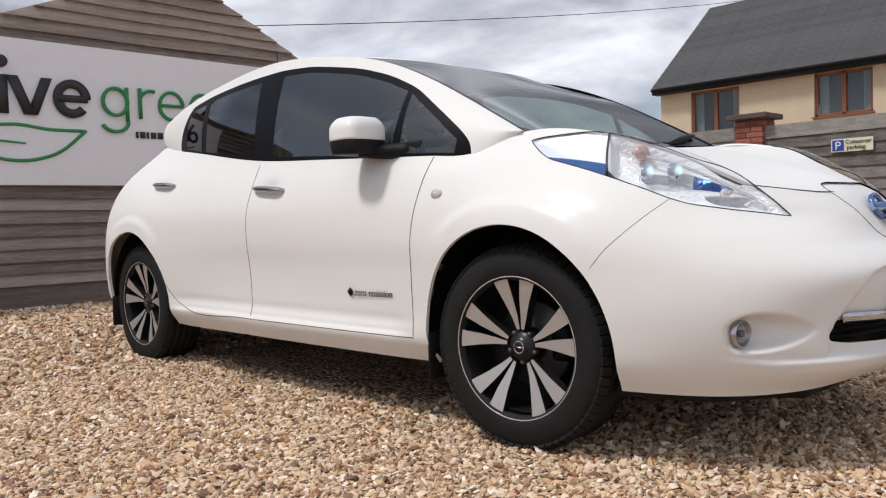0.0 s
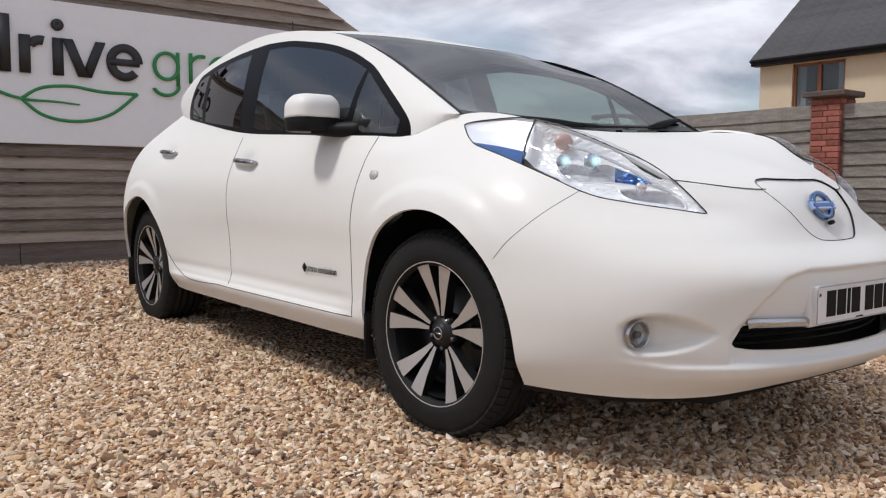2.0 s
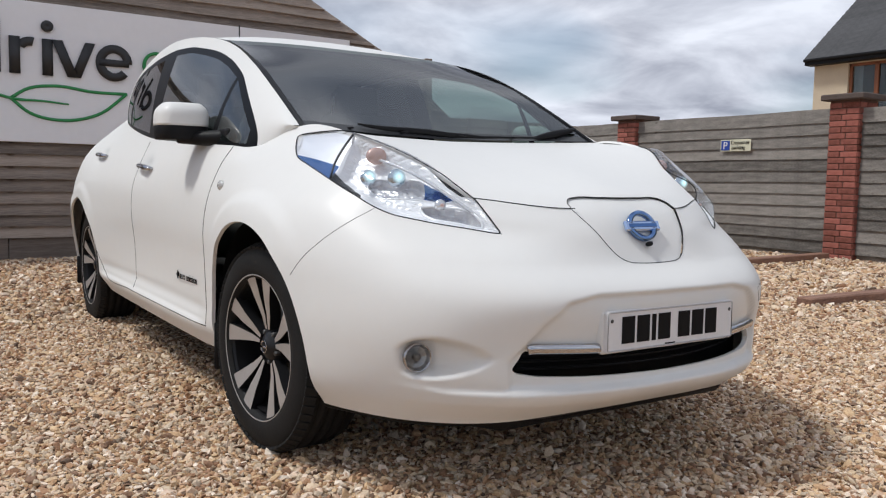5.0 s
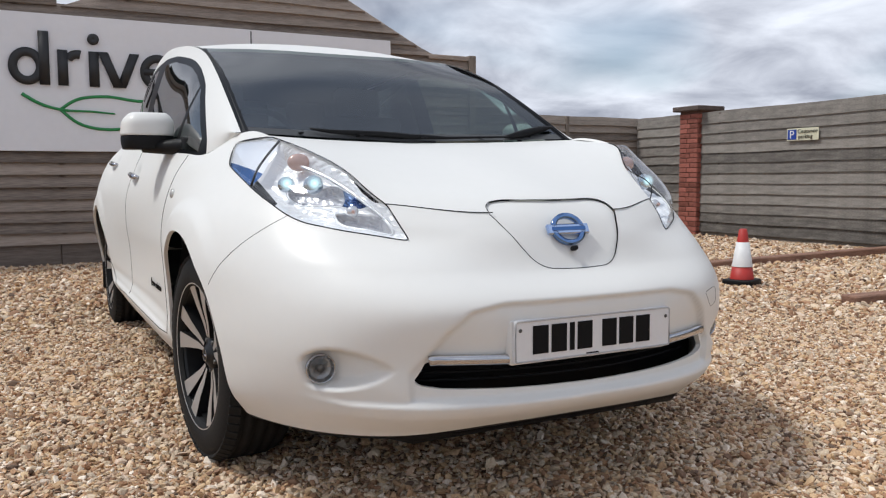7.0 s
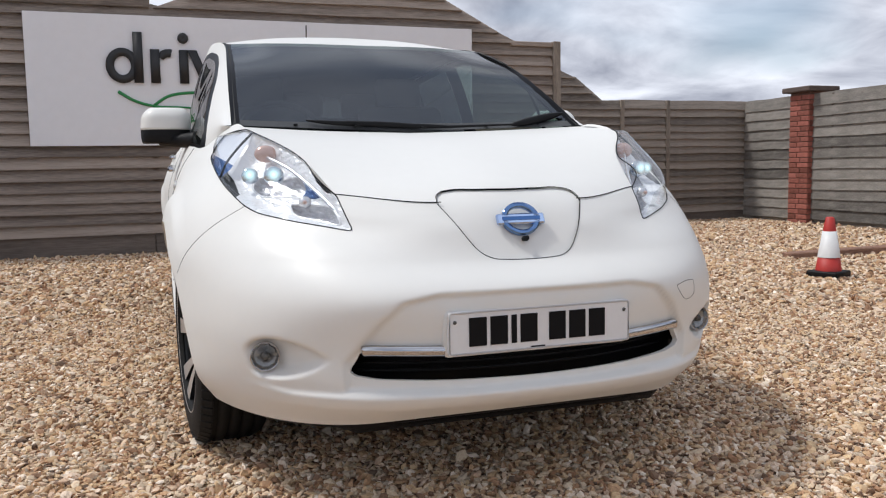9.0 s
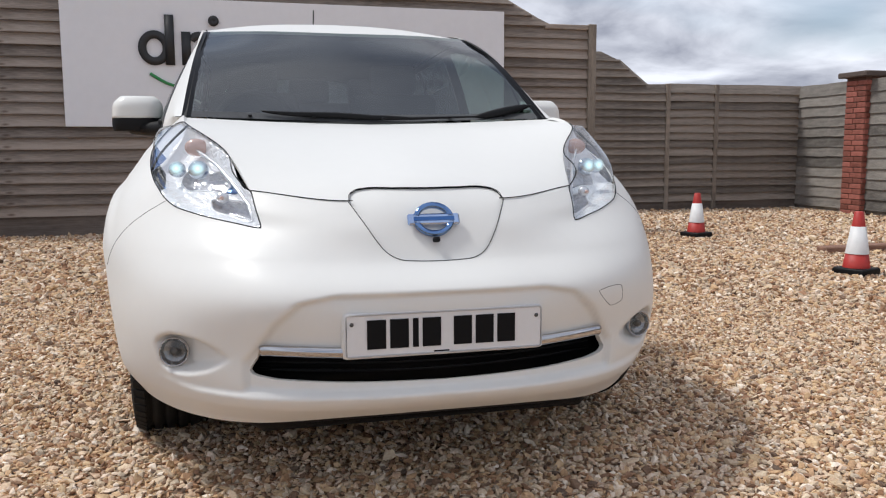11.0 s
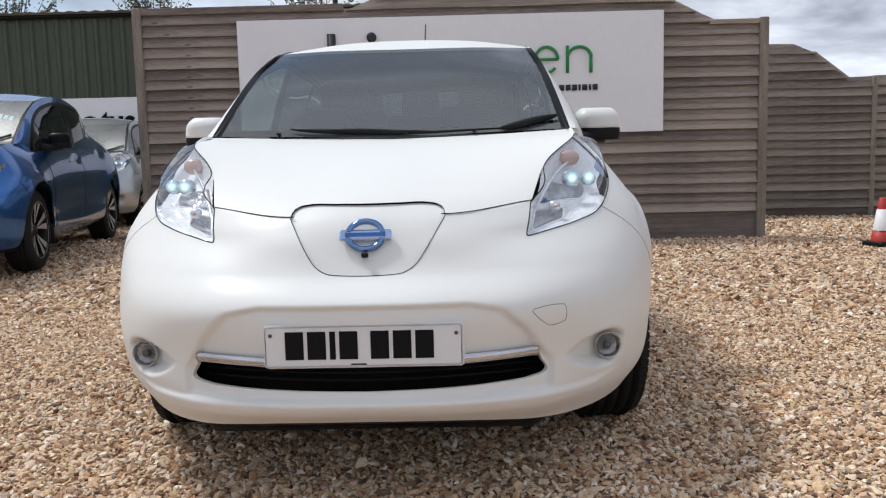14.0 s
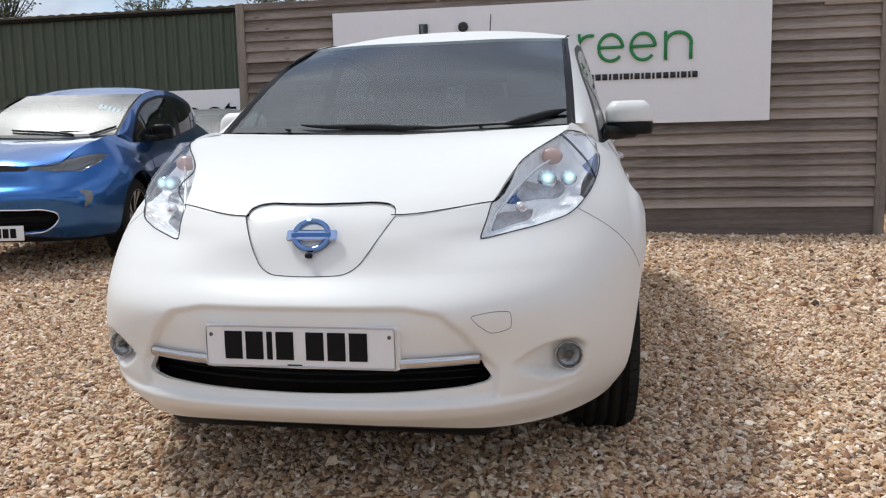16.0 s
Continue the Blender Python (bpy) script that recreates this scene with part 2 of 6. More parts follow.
FOG_SILVER = mat("grey_fog_lamp_reflector", (0.34, 0.34, 0.34), 0.25, 0.7, 0.2, 60, 0.001, 120)
LAMP_SMOKED = mat("smoked_lamp_reflector", (0.20, 0.205, 0.21), 0.2, 0.6, 0.3, 40, 0.0015, 60)
LAMP_BOWL = mat("grey_chrome_lamp_bowl", (0.74, 0.74, 0.76), 0.2, 0.45, 0.3, 50, 0.0018, 70)
LAMP_BLUE = mat("blue_lamp_trim", (0.03, 0.12, 0.36), 0.15, 0.4, 0.1, 30, coat=0.5)
AMBER = mat("orange_bulb", (0.62, 0.42, 0.36), 0.2, 0.25, 0.1, 30)
CLOTH = mat("grey_seat_fabric", (0.03, 0.03, 0.029), 0.9, 0.0, 0.2, 5)
COWL = mat("dusty_grey_cowl_plastic", (0.055, 0.057, 0.06), 0.6, 0.0, 0.3, 14, 0.0006, 300)
DASH = mat("dark_dashboard_plastic", (0.012, 0.012, 0.013), 0.8, 0.0, 0.2, 5)
WHITE = mat("white_acrylic_plate", (0.72, 0.72, 0.73), 0.4, 0.0, 0.03, 10)
INK = mat("black_ink", (0.007, 0.007, 0.008), 0.6, 0.0, 0.1, 10, specular=0.12)
GLASS = glass("tinted_windscreen_glass", (0.52, 0.63, 0.58), 0.96, mirror=0.215, rise=7.0)
GLASS_DARK = glass("dark_tinted_side_glass", (0.10, 0.115, 0.125), 0.96, mirror=0.085)
GLASS_SIDE = glass("green_tinted_side_glass", (0.50, 0.61, 0.57), 0.96, mirror=0.12)
GLASS_DUSTY = glass("dusty_windscreen_glass", (0.52, 0.63, 0.58), 0.95, 0.42, mirror=0.09, rise=6.0)
LENS = glass("clear_lamp_lens", (0.93, 0.95, 0.97), 0.985, mirror=0.045)
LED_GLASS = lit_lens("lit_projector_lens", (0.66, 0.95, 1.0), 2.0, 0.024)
LAMP_GLASS = mat("blue_tinted_lamp_glass", (0.50, 0.56, 0.62), 0.06, 0.8, 0.1, 30, coat=1.0)
WOOD_DAMP = mat("damp_dark_timber", (0.115, 0.092, 0.078), 0.85, 0.0, 0.4, 2.2, 0.004, 30, stretch=(0.5, 2, 9), tint=(0.17, 0.14, 0.12), per_object=0.3)
WOOD = mat("weathered_fence_timber", (0.205, 0.166, 0.140), 0.85, 0.0, 0.42, 2.2, 0.004, 30, stretch=(0.5, 2, 9), tint=(0.295, 0.245, 0.208), per_object=0.6, knots=3.4)
WOOD_Y = mat("weathered_grey_timber", (0.142, 0.127, 0.113), 0.85, 0.0, 0.42, 2.2, 0.004, 30, stretch=(2, 0.5, 9), tint=(0.222, 0.203, 0.182), per_object=0.6, knots=3.0)
WOOD_BACK = mat("dark_weathered_timber", (0.175, 0.148, 0.125), 0.85, 0.0, 0.42, 2.2, 0.004, 30, stretch=(0.5, 2, 9), tint=(0.26, 0.222, 0.188), per_object=0.5, knots=2.4)
POST = mat("weathered_post_timber", (0.20, 0.165, 0.135), 0.85, 0.0, 0.35, 3, 0.003, 40, stretch=(6, 6, 0.6), tint=(0.27, 0.23, 0.19), per_object=0.2)
SLEEPER = mat("reddish_timber_sleeper", (0.20, 0.10, 0.07), 0.85, 0.0, 0.35, 5, 0.004, 40, stretch=(0.6, 5, 5), tint=(0.28, 0.16, 0.11))
BRICK = mat("red_brick", (0.215, 0.066, 0.044), 0.9, 0.0, 0.3, 12, 0.003, 90, tint=(0.31, 0.105, 0.08), per_object=0.7)
MORTAR = mat("mortar", (0.14, 0.075, 0.058), 0.95, 0.0, 0.2, 20, 0.003, 120)
COPING = mat("dark_coping_stone", (0.10, 0.075, 0.065), 0.9, 0.0, 0.3, 10, 0.003, 90)
BOARD = mat("white_composite_board", (0.78, 0.775, 0.80), 0.45, 0.0, 0.03, 1.5)
DARKTXT = mat("charcoal_sign_letter", (0.022, 0.022, 0.024), 0.5, 0.0, 0.15, 12)
GREEN = mat("green_sign_letter", (0.02, 0.23, 0.06), 0.45, 0.0, 0.1, 12)
SHED = mat("dark_green_metal_cladding", (0.054, 0.070, 0.046), 0.55, 0.1, 0.2, 1.2, stretch=(1, 1, 0.3))
ROOFTILE = mat("dark_slate_tile", (0.055, 0.055, 0.058), 0.8, 0.0, 0.4, 6, 0.004, 40, per_object=0.3)
RENDERW = mat("cream_rendered_wall", (0.55, 0.46, 0.34), 0.95, 0.0, 0.08, 3, 0.003, 90)
BROWN = mat("brown_window_frame", (0.22, 0.075, 0.03), 0.5, 0.0, 0.15, 10)
CURTAIN = mat("pale_curtain", (0.6, 0.6, 0.56), 0.9, 0.0, 0.1, 12)
ROOMDARK = mat("dim_room", (0.05, 0.06, 0.07), 0.9, 0.0, 0.2, 3)
PANE = glass("house_window_glass", (0.7, 0.75, 0.78), 0.9)
ORANGE = mat("cone_red_orange", (0.42, 0.028, 0.022), 0.55, 0.0, 0.12, 20)
CONEWHITE = mat("cone_white_sleeve", (0.72, 0.72, 0.72), 0.5, 0.0, 0.08, 20)
LEAF = mat("spring_leaf", (0.07, 0.085, 0.03), 0.7, 0.0, 0.4, 5)
BARK = mat("bark", (0.09, 0.075, 0.06), 0.9, 0.0, 0.3, 12)
SIGNCREAM = mat("cream_sign_panel", (0.68, 0.66, 0.50), 0.5, 0.0, 0.05, 12)
SIGNBLUE = mat("blue_sign_panel", (0.02, 0.06, 0.33), 0.5, 0.0, 0.05, 12)
GRAVEL, PEBBLE = gravel_mat("gravel_bed", False), gravel_mat("gravel_stone", True)

# ---- mesh helpers ----


def mesh_from(name, verts, faces, smooth=True):
    me = bpy.data.meshes.new(name)
    me.from_pydata([tuple(v) for v in verts], [], faces)
    me.polygons.foreach_set("use_smooth", [smooth] * len(me.polygons))
    me.update()
    return me


def part(name, bm, material, parent=None, label="", smooth=True):
    """Links a bmesh, or a mesh, as one object under a thing or a part."""
    if isinstance(bm, bmesh.types.BMesh):
        me = bpy.data.meshes.new(name)
        for f in bm.faces:
            f.smooth = smooth
        bm.to_mesh(me)
        bm.free()
    else:
        me = bm
    if not me.materials:
        me.materials.append(material)
    ob = new(name, me)
    if parent:
        ob.parent = parent
    if label:
        tagged(ob, label)
    return ob


def thing(name, label, category, m=None, group="", kind=""):
    ob = new(name)
    if m is not None:
        ob.matrix_world = m
    return tagged(ob, label, category, group, kind)


def add_box(bm, size, at=(0, 0, 0), turn=None, bevel=0.0, seg=1):
    r = bmesh.ops.create_cube(bm, size=1.0)
    vs = r["verts"]
    m = Matrix.Translation(at) @ (turn.to_4x4() if turn else Matrix.Identity(4)) @ Matrix.Diagonal((*size, 1))
    bmesh.ops.transform(bm, matrix=m, verts=vs)
    if bevel:
        es = list({e for v in vs for e in v.link_edges})
        bmesh.ops.bevel(bm, geom=es, offset=bevel, segments=seg, affect="EDGES", profile=0.5)
    return bm


def box(size, at=(0, 0, 0), turn=None, bevel=0.0, seg=1):
    return add_box(bmesh.new(), size, at, turn, bevel, seg)


def lathe(profile, seg=48, axis="z", close=False):
    """Turns (radius, height) pairs round an axis."""
    vs, fs = [], []
    n = len(profile)
    for i in range(seg):
        a = 2 * math.pi * i / seg
        for r, h in profile:
            p = (r * math.cos(a), r * math.sin(a), h)
            vs.append(p if axis == "z" else (h, p[0], p[1]) if axis == "x" else (p[0], h, p[1]))
    for i in range(seg):
        for j in range(n if close else n - 1):
            k = (j + 1) % n
            fs.append((i * n + j, ((i + 1) % seg) * n + j, ((i + 1) % seg) * n + k, i * n + k))
    bm = bmesh.new()
    bv = [bm.verts.new(v) for v in vs]
    for f in fs:
        q = [bv[i] for i in f]
        if len({v.co.to_tuple(6) for v in q}) > 2:
            bm.faces.new(q)
    bmesh.ops.remove_doubles(bm, verts=bm.verts, dist=1e-5)
    bmesh.ops.recalc_face_normals(bm, faces=bm.faces)
    return bm


def tube(path, radius, seg=8, closed=False, flat=1.0, up=(0, 0, 1), bm=None):
    """A round or flattened bar along a path."""
    bm = bm or bmesh.new()
    pts = [Vector(p) for p in path]
    rings = []
    n = len(pts)
    for i, p in enumerate(pts):
        a, b = (pts[(i - 1) % n], pts[(i + 1) % n]) if closed else (pts[max(i - 1, 0)], pts[min(i + 1, n - 1)])
        d = (b - a).normalized()
        s = d.cross(Vector(up))
        s = s.normalized() if s.length > 1e-4 else d.orthogonal().normalized()
        u = s.cross(d)
        r = radius[i] if isinstance(radius, (list, tuple)) else radius
        rings.append([bm.verts.new(p + r * (math.cos(2 * math.pi * k / seg) * s + flat * math.sin(2 * math.pi * k / seg) * u)) for k in range(seg)])
    for i in range(n if closed else n - 1):
        q, w = rings[i], rings[(i + 1) % n]
        for k in range(seg):
            bm.faces.new((q[k], q[(k + 1) % seg], w[(k + 1) % seg], w[k]))
    if not closed:
        bm.faces.new(rings[0][::-1])
        bm.faces.new(rings[-1])
    bmesh.ops.recalc_face_normals(bm, faces=bm.faces)
    return bm


def prism(outline, depth, bevel=0.0, m=None):
    """An outline in x, z stood up and given depth in y (from 0 to depth)."""
    bm = bmesh.new()
    vs = [bm.verts.new((x, 0, z)) for x, z in outline]
    f = bm.faces.new(vs)
    r = bmesh.ops.extrude_face_region(bm, geom=[f])
    bmesh.ops.translate(bm, verts=[v for v in r["geom"] if isinstance(v, bmesh.types.BMVert)], vec=(0, depth, 0))
    bmesh.ops.recalc_face_normals(bm, faces=bm.faces)
    if bevel:
        bmesh.ops.bevel(bm, geom=list(bm.edges), offset=bevel, segments=1, affect="EDGES")
    if m is not None:
        bmesh.ops.transform(bm, matrix=m, verts=bm.verts)
    return bm


def rounded(pts, r, seg=4):
    """A closed outline with its corners rounded off."""
    out, n = [], len(pts)
    for i in range(n):
        p, a, b = Vector(pts[i]), Vector(pts[i - 1]), Vector(pts[(i + 1) % n])
        k = min(r, (a - p).length * 0.45, (b - p).length * 0.45)
        s, e = p + (a - p).normalized() * k, p + (b - p).normalized() * k
        for j in range(seg + 1):
            t = j / seg
            out.append(tuple((1 - t) ** 2 * s + 2 * t * (1 - t) * p + t * t * e))
    return out


def text_mesh(body, size, depth=0.002):
    cu = bpy.data.curves.new("lettering", "FONT")
    cu.body, cu.size, cu.extrude = body, size, depth
    ob = new("lettering", cu)
    me = bpy.data.meshes.new_from_object(ob.evaluated_get(bpy.context.evaluated_depsgraph_get()))
    bpy.data.objects.remove(ob)
    bpy.data.curves.remove(cu)
    return me


def spline(pts, count, closed=False):
    """Points spread evenly along a smooth curve through the given ones."""
    p = np.array(pts, float)
    if closed:
        p = np.vstack([p[-1:], p, p[:2]])
    h = np.maximum(np.linalg.norm(np.diff(p, axis=0), axis=1), 1e-6)
    t = np.r_[0, np.cumsum(h)]
    lo, hi = (t[1], t[-2]) if closed else (t[0], t[-1])
    return curve_at(p, t, np.linspace(lo, hi, count + closed)[: count])


def curve_at(p, t, u):
    """A cubic through the points p at the knots t, at the places u."""
    h = np.diff(t)
    d = np.diff(p, axis=0) / h[:, None]
    m = np.empty_like(p)
    m[1:-1] = (d[:-1] * h[1:, None] + d[1:] * h[:-1, None]) / (h[:-1] + h[1:])[:, None]
    m[0], m[-1] = d[0], d[-1]
    i = np.clip(np.searchsorted(t, u, side="right") - 1, 0, len(h) - 1)
    s = ((u - t[i]) / h[i])[:, None]
    hh = h[i][:, None]
    return (2 * s**3 - 3 * s**2 + 1) * p[i] + (s**3 - 2 * s**2 + s) * hh * m[i] + (-2 * s**3 + 3 * s**2) * p[i + 1] + (s**3 - s**2) * hh * m[i + 1]


# ---- ground ----


def smooth01(t):
    t = np.clip(t, 0.0, 1.0)
    return t * t * (3 - 2 * t)


def ground_z(x, y):
    """The yard rises a little towards the parked cars and falls away to the pillars."""
    rise = smooth01((y - 1.5) / 3.5) * (1 - smooth01((x + 0.3) / 2.6))
    return 0.09 * rise - 0.045 * smooth01((x - 3.0) / 4.0)


def build_ground():
    xs = np.r_[-400, -150, -60, -25, np.arange(-12, 14.01, 0.5), 25, 60, 150, 400]
    ys = np.r_[-400, -150, -60, -25, np.arange(-10, 16.01, 0.5), 30, 60, 150, 400]
    vs = [(x, y, ground_z(x, y)) for y in ys for x in xs]
    n = len(xs)
    fs = [(j * n + i, j * n + i + 1, (j + 1) * n + i + 1, (j + 1) * n + i) for j in range(len(ys) - 1) for i in range(n - 1)]
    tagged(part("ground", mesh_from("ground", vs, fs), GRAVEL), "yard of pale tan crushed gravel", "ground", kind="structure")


build_ground()

# ---- fences and sign board ----


def slat_mesh(length, height, thick, seed, cut_a=0.0, cut_b=0.0):
    """A feather-edge board along x: thick at its lower edge, slightly warped."""
    rng = random.Random(seed)
    n = 8
    vs, fs = [], []
    for i in range(n + 1):
        x = length * (i / n - 0.5)
        w = 0.004 * math.sin(i * 1.3 + seed) + rng.uniform(-0.002, 0.002)
        for y, z in ((0, 0), (-thick, 0.002), (-thick * 0.95, 0.012), (-0.006, height), (0, height)):
            k = max(z, 0) / height
            vs.append((x + k * (cut_a * (1 - i / n) - cut_b * i / n), y, z + w))
    for i in range(n):
        a, b = i * 5, i * 5 + 5
        for k in range(5):
            fs.append((a + k, b + k, b + (k + 1) % 5, a + (k + 1) % 5))
    fs += [(0, 1, 2, 3, 4), tuple(n * 5 + k for k in (4, 3, 2, 1, 0))]
    return mesh_from("slat", vs, fs, smooth=False)


def clad(parent, x0, x1, z0, top, pitch, material, seed=1, thick=0.052):
    """Overlapping boards between x0 and x1 up to the height top(x); each is an object of its own."""
    rng = random.Random(seed)
    z, k = z0, 0
    while True:
        xs = [x0 + (x1 - x0) * i / 240 for i in range(241)]
        fit = [x for x in xs if top(x) > z + pitch * 0.7]
        if len(fit) < 4:
            break
        a, b = fit[0], fit[-1]
        up = [x for x in xs if top(x) > z + pitch * 1.9] or [(a + b) / 2]
        cut_a = min(max(up[0] - a, 0), 0.3) if a > x0 + 0.05 else 0.0
        cut_b = min(max(b - up[-1], 0), 0.3) if b < x1 - 0.05 else 0.0
        me = slat_mesh(b - a, pitch * 1.22, thick, seed * 100 + k, cut_a, cut_b)
        me.materials.append(material)
        ob = part("slat", me, material, parent)
        ob.location = ((a + b) / 2, -0.004 + rng.uniform(-0.003, 0.002), z)
        ob.rotation_euler = (0, radians(rng.uniform(-0.12, 0.12)), 0)
        z += pitch * rng.uniform(0.93, 1.07)
        k += 1


def post_part(parent, x, z0, z1, y=-0.03, w=0.09, d=0.09):
    part("post", box((w, d, z1 - z0), (x, y, (z0 + z1) / 2), bevel=0.006), POST, parent, smooth=False)


def hoarding():
    """The tall timber wall that carries the sign: a low gable rises from its middle."""
    t = thing("timber_hoarding", "tall weathered timber wall of overlapping horizontal boards", "wall", pose(0, 5.74, 0), kind="structure")

    def top(x):
        if x < -0.83:
            return 2.46
        if x < 1.12:
            return 2.50 + (x + 0.83) * 0.39
        return max(2.27, 3.24 - (x - 1.12) * 0.515) if x < 3.0 else 2.24
    clad(t, -2.93, 3.40, 0.28, top, 0.106, WOOD, seed=3)
    back = prism([(-2.93, -0.05), (3.40, -0.05), (3.40, 2.2), (2.95, 2.24), (1.12, 3.18), (-0.85, 2.42), (-2.93, 2.42)], 0.05)
    part("backing", back, WOOD, t).location = (0, 0.012, 0)
    for a, b in ((-2.93, -0.9), (-0.9, 1.25), (1.25, 3.40)):
        part("gravel_board", box((b - a - 0.006, 0.034, 0.32), ((a + b) / 2, -0.016, 0.125), bevel=0.004), WOOD_DAMP, t, smooth=False)
    post_part(t, -2.97, 0.0, 2.50)
    post_part(t, 3.43, -0.05, 2.25)
    part("top_rail", box((2.1, 0.045, 0.07), (-1.9, -0.035, 2.46), bevel=0.005), WOOD, t, smooth=False)
    part("top_rail", box((0.52, 0.045, 0.05), (3.14, -0.035, 2.215), bevel=0.005), WOOD, t, smooth=False)
    return t


hoarding()


def ring(cx, cz, rx, rz, w, depth=0.02, a0=0.0, a1=360.0):
    """A flat ring or arc in x, z."""
    bm = bmesh.new()
    n = 28
    full = a1 - a0 >= 360
    rows = []
    for i in range(n if full else n + 1):
        a = radians(a0 + (a1 - a0) * i / n)
        rows.append([bm.verts.new((cx + math.cos(a) * (rx - d), y, cz + math.sin(a) * (rz - d))) for y, d in ((0, 0), (0, w), (-depth, w), (-depth, 0))])
    m = len(rows)
    for i in range(m if full else m - 1):
        for k in range(4):
            bm.faces.new((rows[i][k], rows[i][(k + 1) % 4], rows[(i + 1) % m][(k + 1) % 4], rows[(i + 1) % m][k]))
    if not full:
        bm.faces.new(rows[0])
        bm.faces.new(rows[-1][::-1])
    bmesh.ops.recalc_face_normals(bm, faces=bm.faces)
    return bm


def bar(x, z, w, h, depth=0.02, lean=0.0):
    return prism([(x - w / 2 - lean, z), (x + w / 2 - lean, z), (x + w / 2 + lean, z + h), (x - w / 2 + lean, z + h)], -depth)


def sign_board():
    """The white board with a raised mark: bold dark and thin green rings and bars over a green leaf."""
    t = thing("sign_board", "large white sign board with dark and green raised shapes", "sign", pose(0, 5.668, 0))
    part("panel", box((4.345, 0.02, 1.215), (0.232, 0.0, 1.735), bevel=0.002), BOARD, t, smooth=False)
    y = -0.012

    def mark(name, bm, m):
        mark.count = (mark.count + 1) % 4
        part(name, bm, m, t).location = (0, y - 0.003 * mark.count, 0)
    mark.count = 0
    base, xh = 1.715, 0.315
    d = DARKTXT
    mark("dark_ring", ring(-1.115, base + xh / 2, 0.148, 0.163, 0.075), d)
    mark("dark_bar", bar(-0.975, base, 0.085, 0.47), d)
    mark("dark_bar", bar(-0.825, base, 0.085, xh), d)
    mark("dark_arc", ring(-0.70, base + 0.19, 0.13, 0.13, 0.075, a0=75, a1=150), d)
    mark("dark_bar", bar(-0.565, base, 0.085, xh), d)
    mark("dark_disc", ring(-0.565, base + 0.425, 0.05, 0.05, 0.0499), d)
    mark("dark_bar", bar(-0.425, base, 0.085, xh, lean=-0.062), d)
    mark("dark_bar", bar(-0.275, base, 0.085, xh, lean=0.062), d)
    mark("dark_arc", ring(-0.01, base + xh / 2, 0.158, 0.165, 0.075, a0=0, a1=318), d)
    mark("dark_bar", bar(-0.01, base + xh / 2 - 0.03, 0.26, 0.06), d)
    g = GREEN
    mark("green_ring", ring(0.365, 1.875, 0.125, 0.135, 0.029), g)
    mark("green_bar", bar(0.475, 1.70, 0.029, 0.31), g)
    mark("green_arc", ring(0.36, 1.70, 0.133, 0.105, 0.029, a0=200, a1=360), g)
    mark("green_bar", bar(0.595, 1.735, 0.029, 0.28), g)
    mark("green_arc", ring(0.70, 1.90, 0.12, 0.11, 0.029, a0=70, a1=160), g)
    for cx in (0.90, 1.21):
        mark("green_arc", ring(cx, 1.872, 0.13, 0.142, 0.029, a0=0, a1=320), g)
        mark("green_bar", bar(cx, 1.862, 0.23, 0.027), g)
    mark("green_bar", bar(1.425, 1.735, 0.029, 0.275), g)
    mark("green_arc", ring(1.545, 1.885, 0.135, 0.125, 0.029, a0=0, a1=180), g)
    mark("green_bar", bar(1.662, 1.735, 0.029, 0.15), g)
    # the leaf: a swept stem and two edges that meet in points
    stem = spline([(-1.165, 0, 1.63), (-1.02, 0, 1.545), (-0.86, 0, 1.50), (-0.6, 0, 1.49), (-0.40, 0, 1.475)], 20)
    mark("leaf_line", tube(stem, [0.016 - 0.009 * i / 19 for i in range(20)], 6, up=(0, 1, 0)), g)
    upper = spline([(-0.86, 0, 1.50), (-0.74, 0, 1.585), (-0.5, 0, 1.63), (-0.2, 0, 1.60), (0.10, 0, 1.60)], 24)
    mark("leaf_line", tube(upper, 0.014, 6, up=(0, 1, 0)), g)
    lower = spline([(-0.86, 0, 1.50), (-0.72, 0, 1.385), (-0.45, 0, 1.33), (-0.15, 0, 1.40), (0.10, 0, 1.60)], 24)
    mark("leaf_line", tube(lower, 0.014, 6, up=(0, 1, 0)), g)
    x = 0.545
    while x < 1.72:
        w = 0.05 if int(x * 37) % 4 else 0.022
        mark("dark_bar", bar(x + w / 2, 1.56, w, 0.058, 0.006), d)
        x += w + 0.016


sign_board()


def back_fence():
    t = thing("back_fence", "weathered timber fence of overlapping boards that steps down", "fence", pose(0, 8.42, 0), kind="structure")

    def top(x):
        return 2.27 if x < 5.12 else max(1.85, 2.27 - (x - 5.12) * 0.80)
    clad(t, 2.4, 5.90, 0.10, top, 0.115, WOOD_BACK, seed=11)
    clad(t, 5.96, 8.30, 0.10, lambda x: 1.84, 0.115, WOOD_BACK, seed=13)
    part("gravel_board", box((6.0, 0.03, 0.2), (5.35, -0.012, 0.02), bevel=0.004), WOOD_DAMP, t, smooth=False)
    part("backing", prism([(2.4, -0.1), (8.4, -0.1), (8.4, 1.8), (5.68, 1.8), (5.15, 2.2), (2.4, 2.2)], 0.04), WOOD_BACK, t).location = (0, 0.012, 0)
    for x in (5.93, 6.75):
        post_part(t, x, -0.1, 1.86, y=-0.012, w=0.07)
    return t


back_fence()


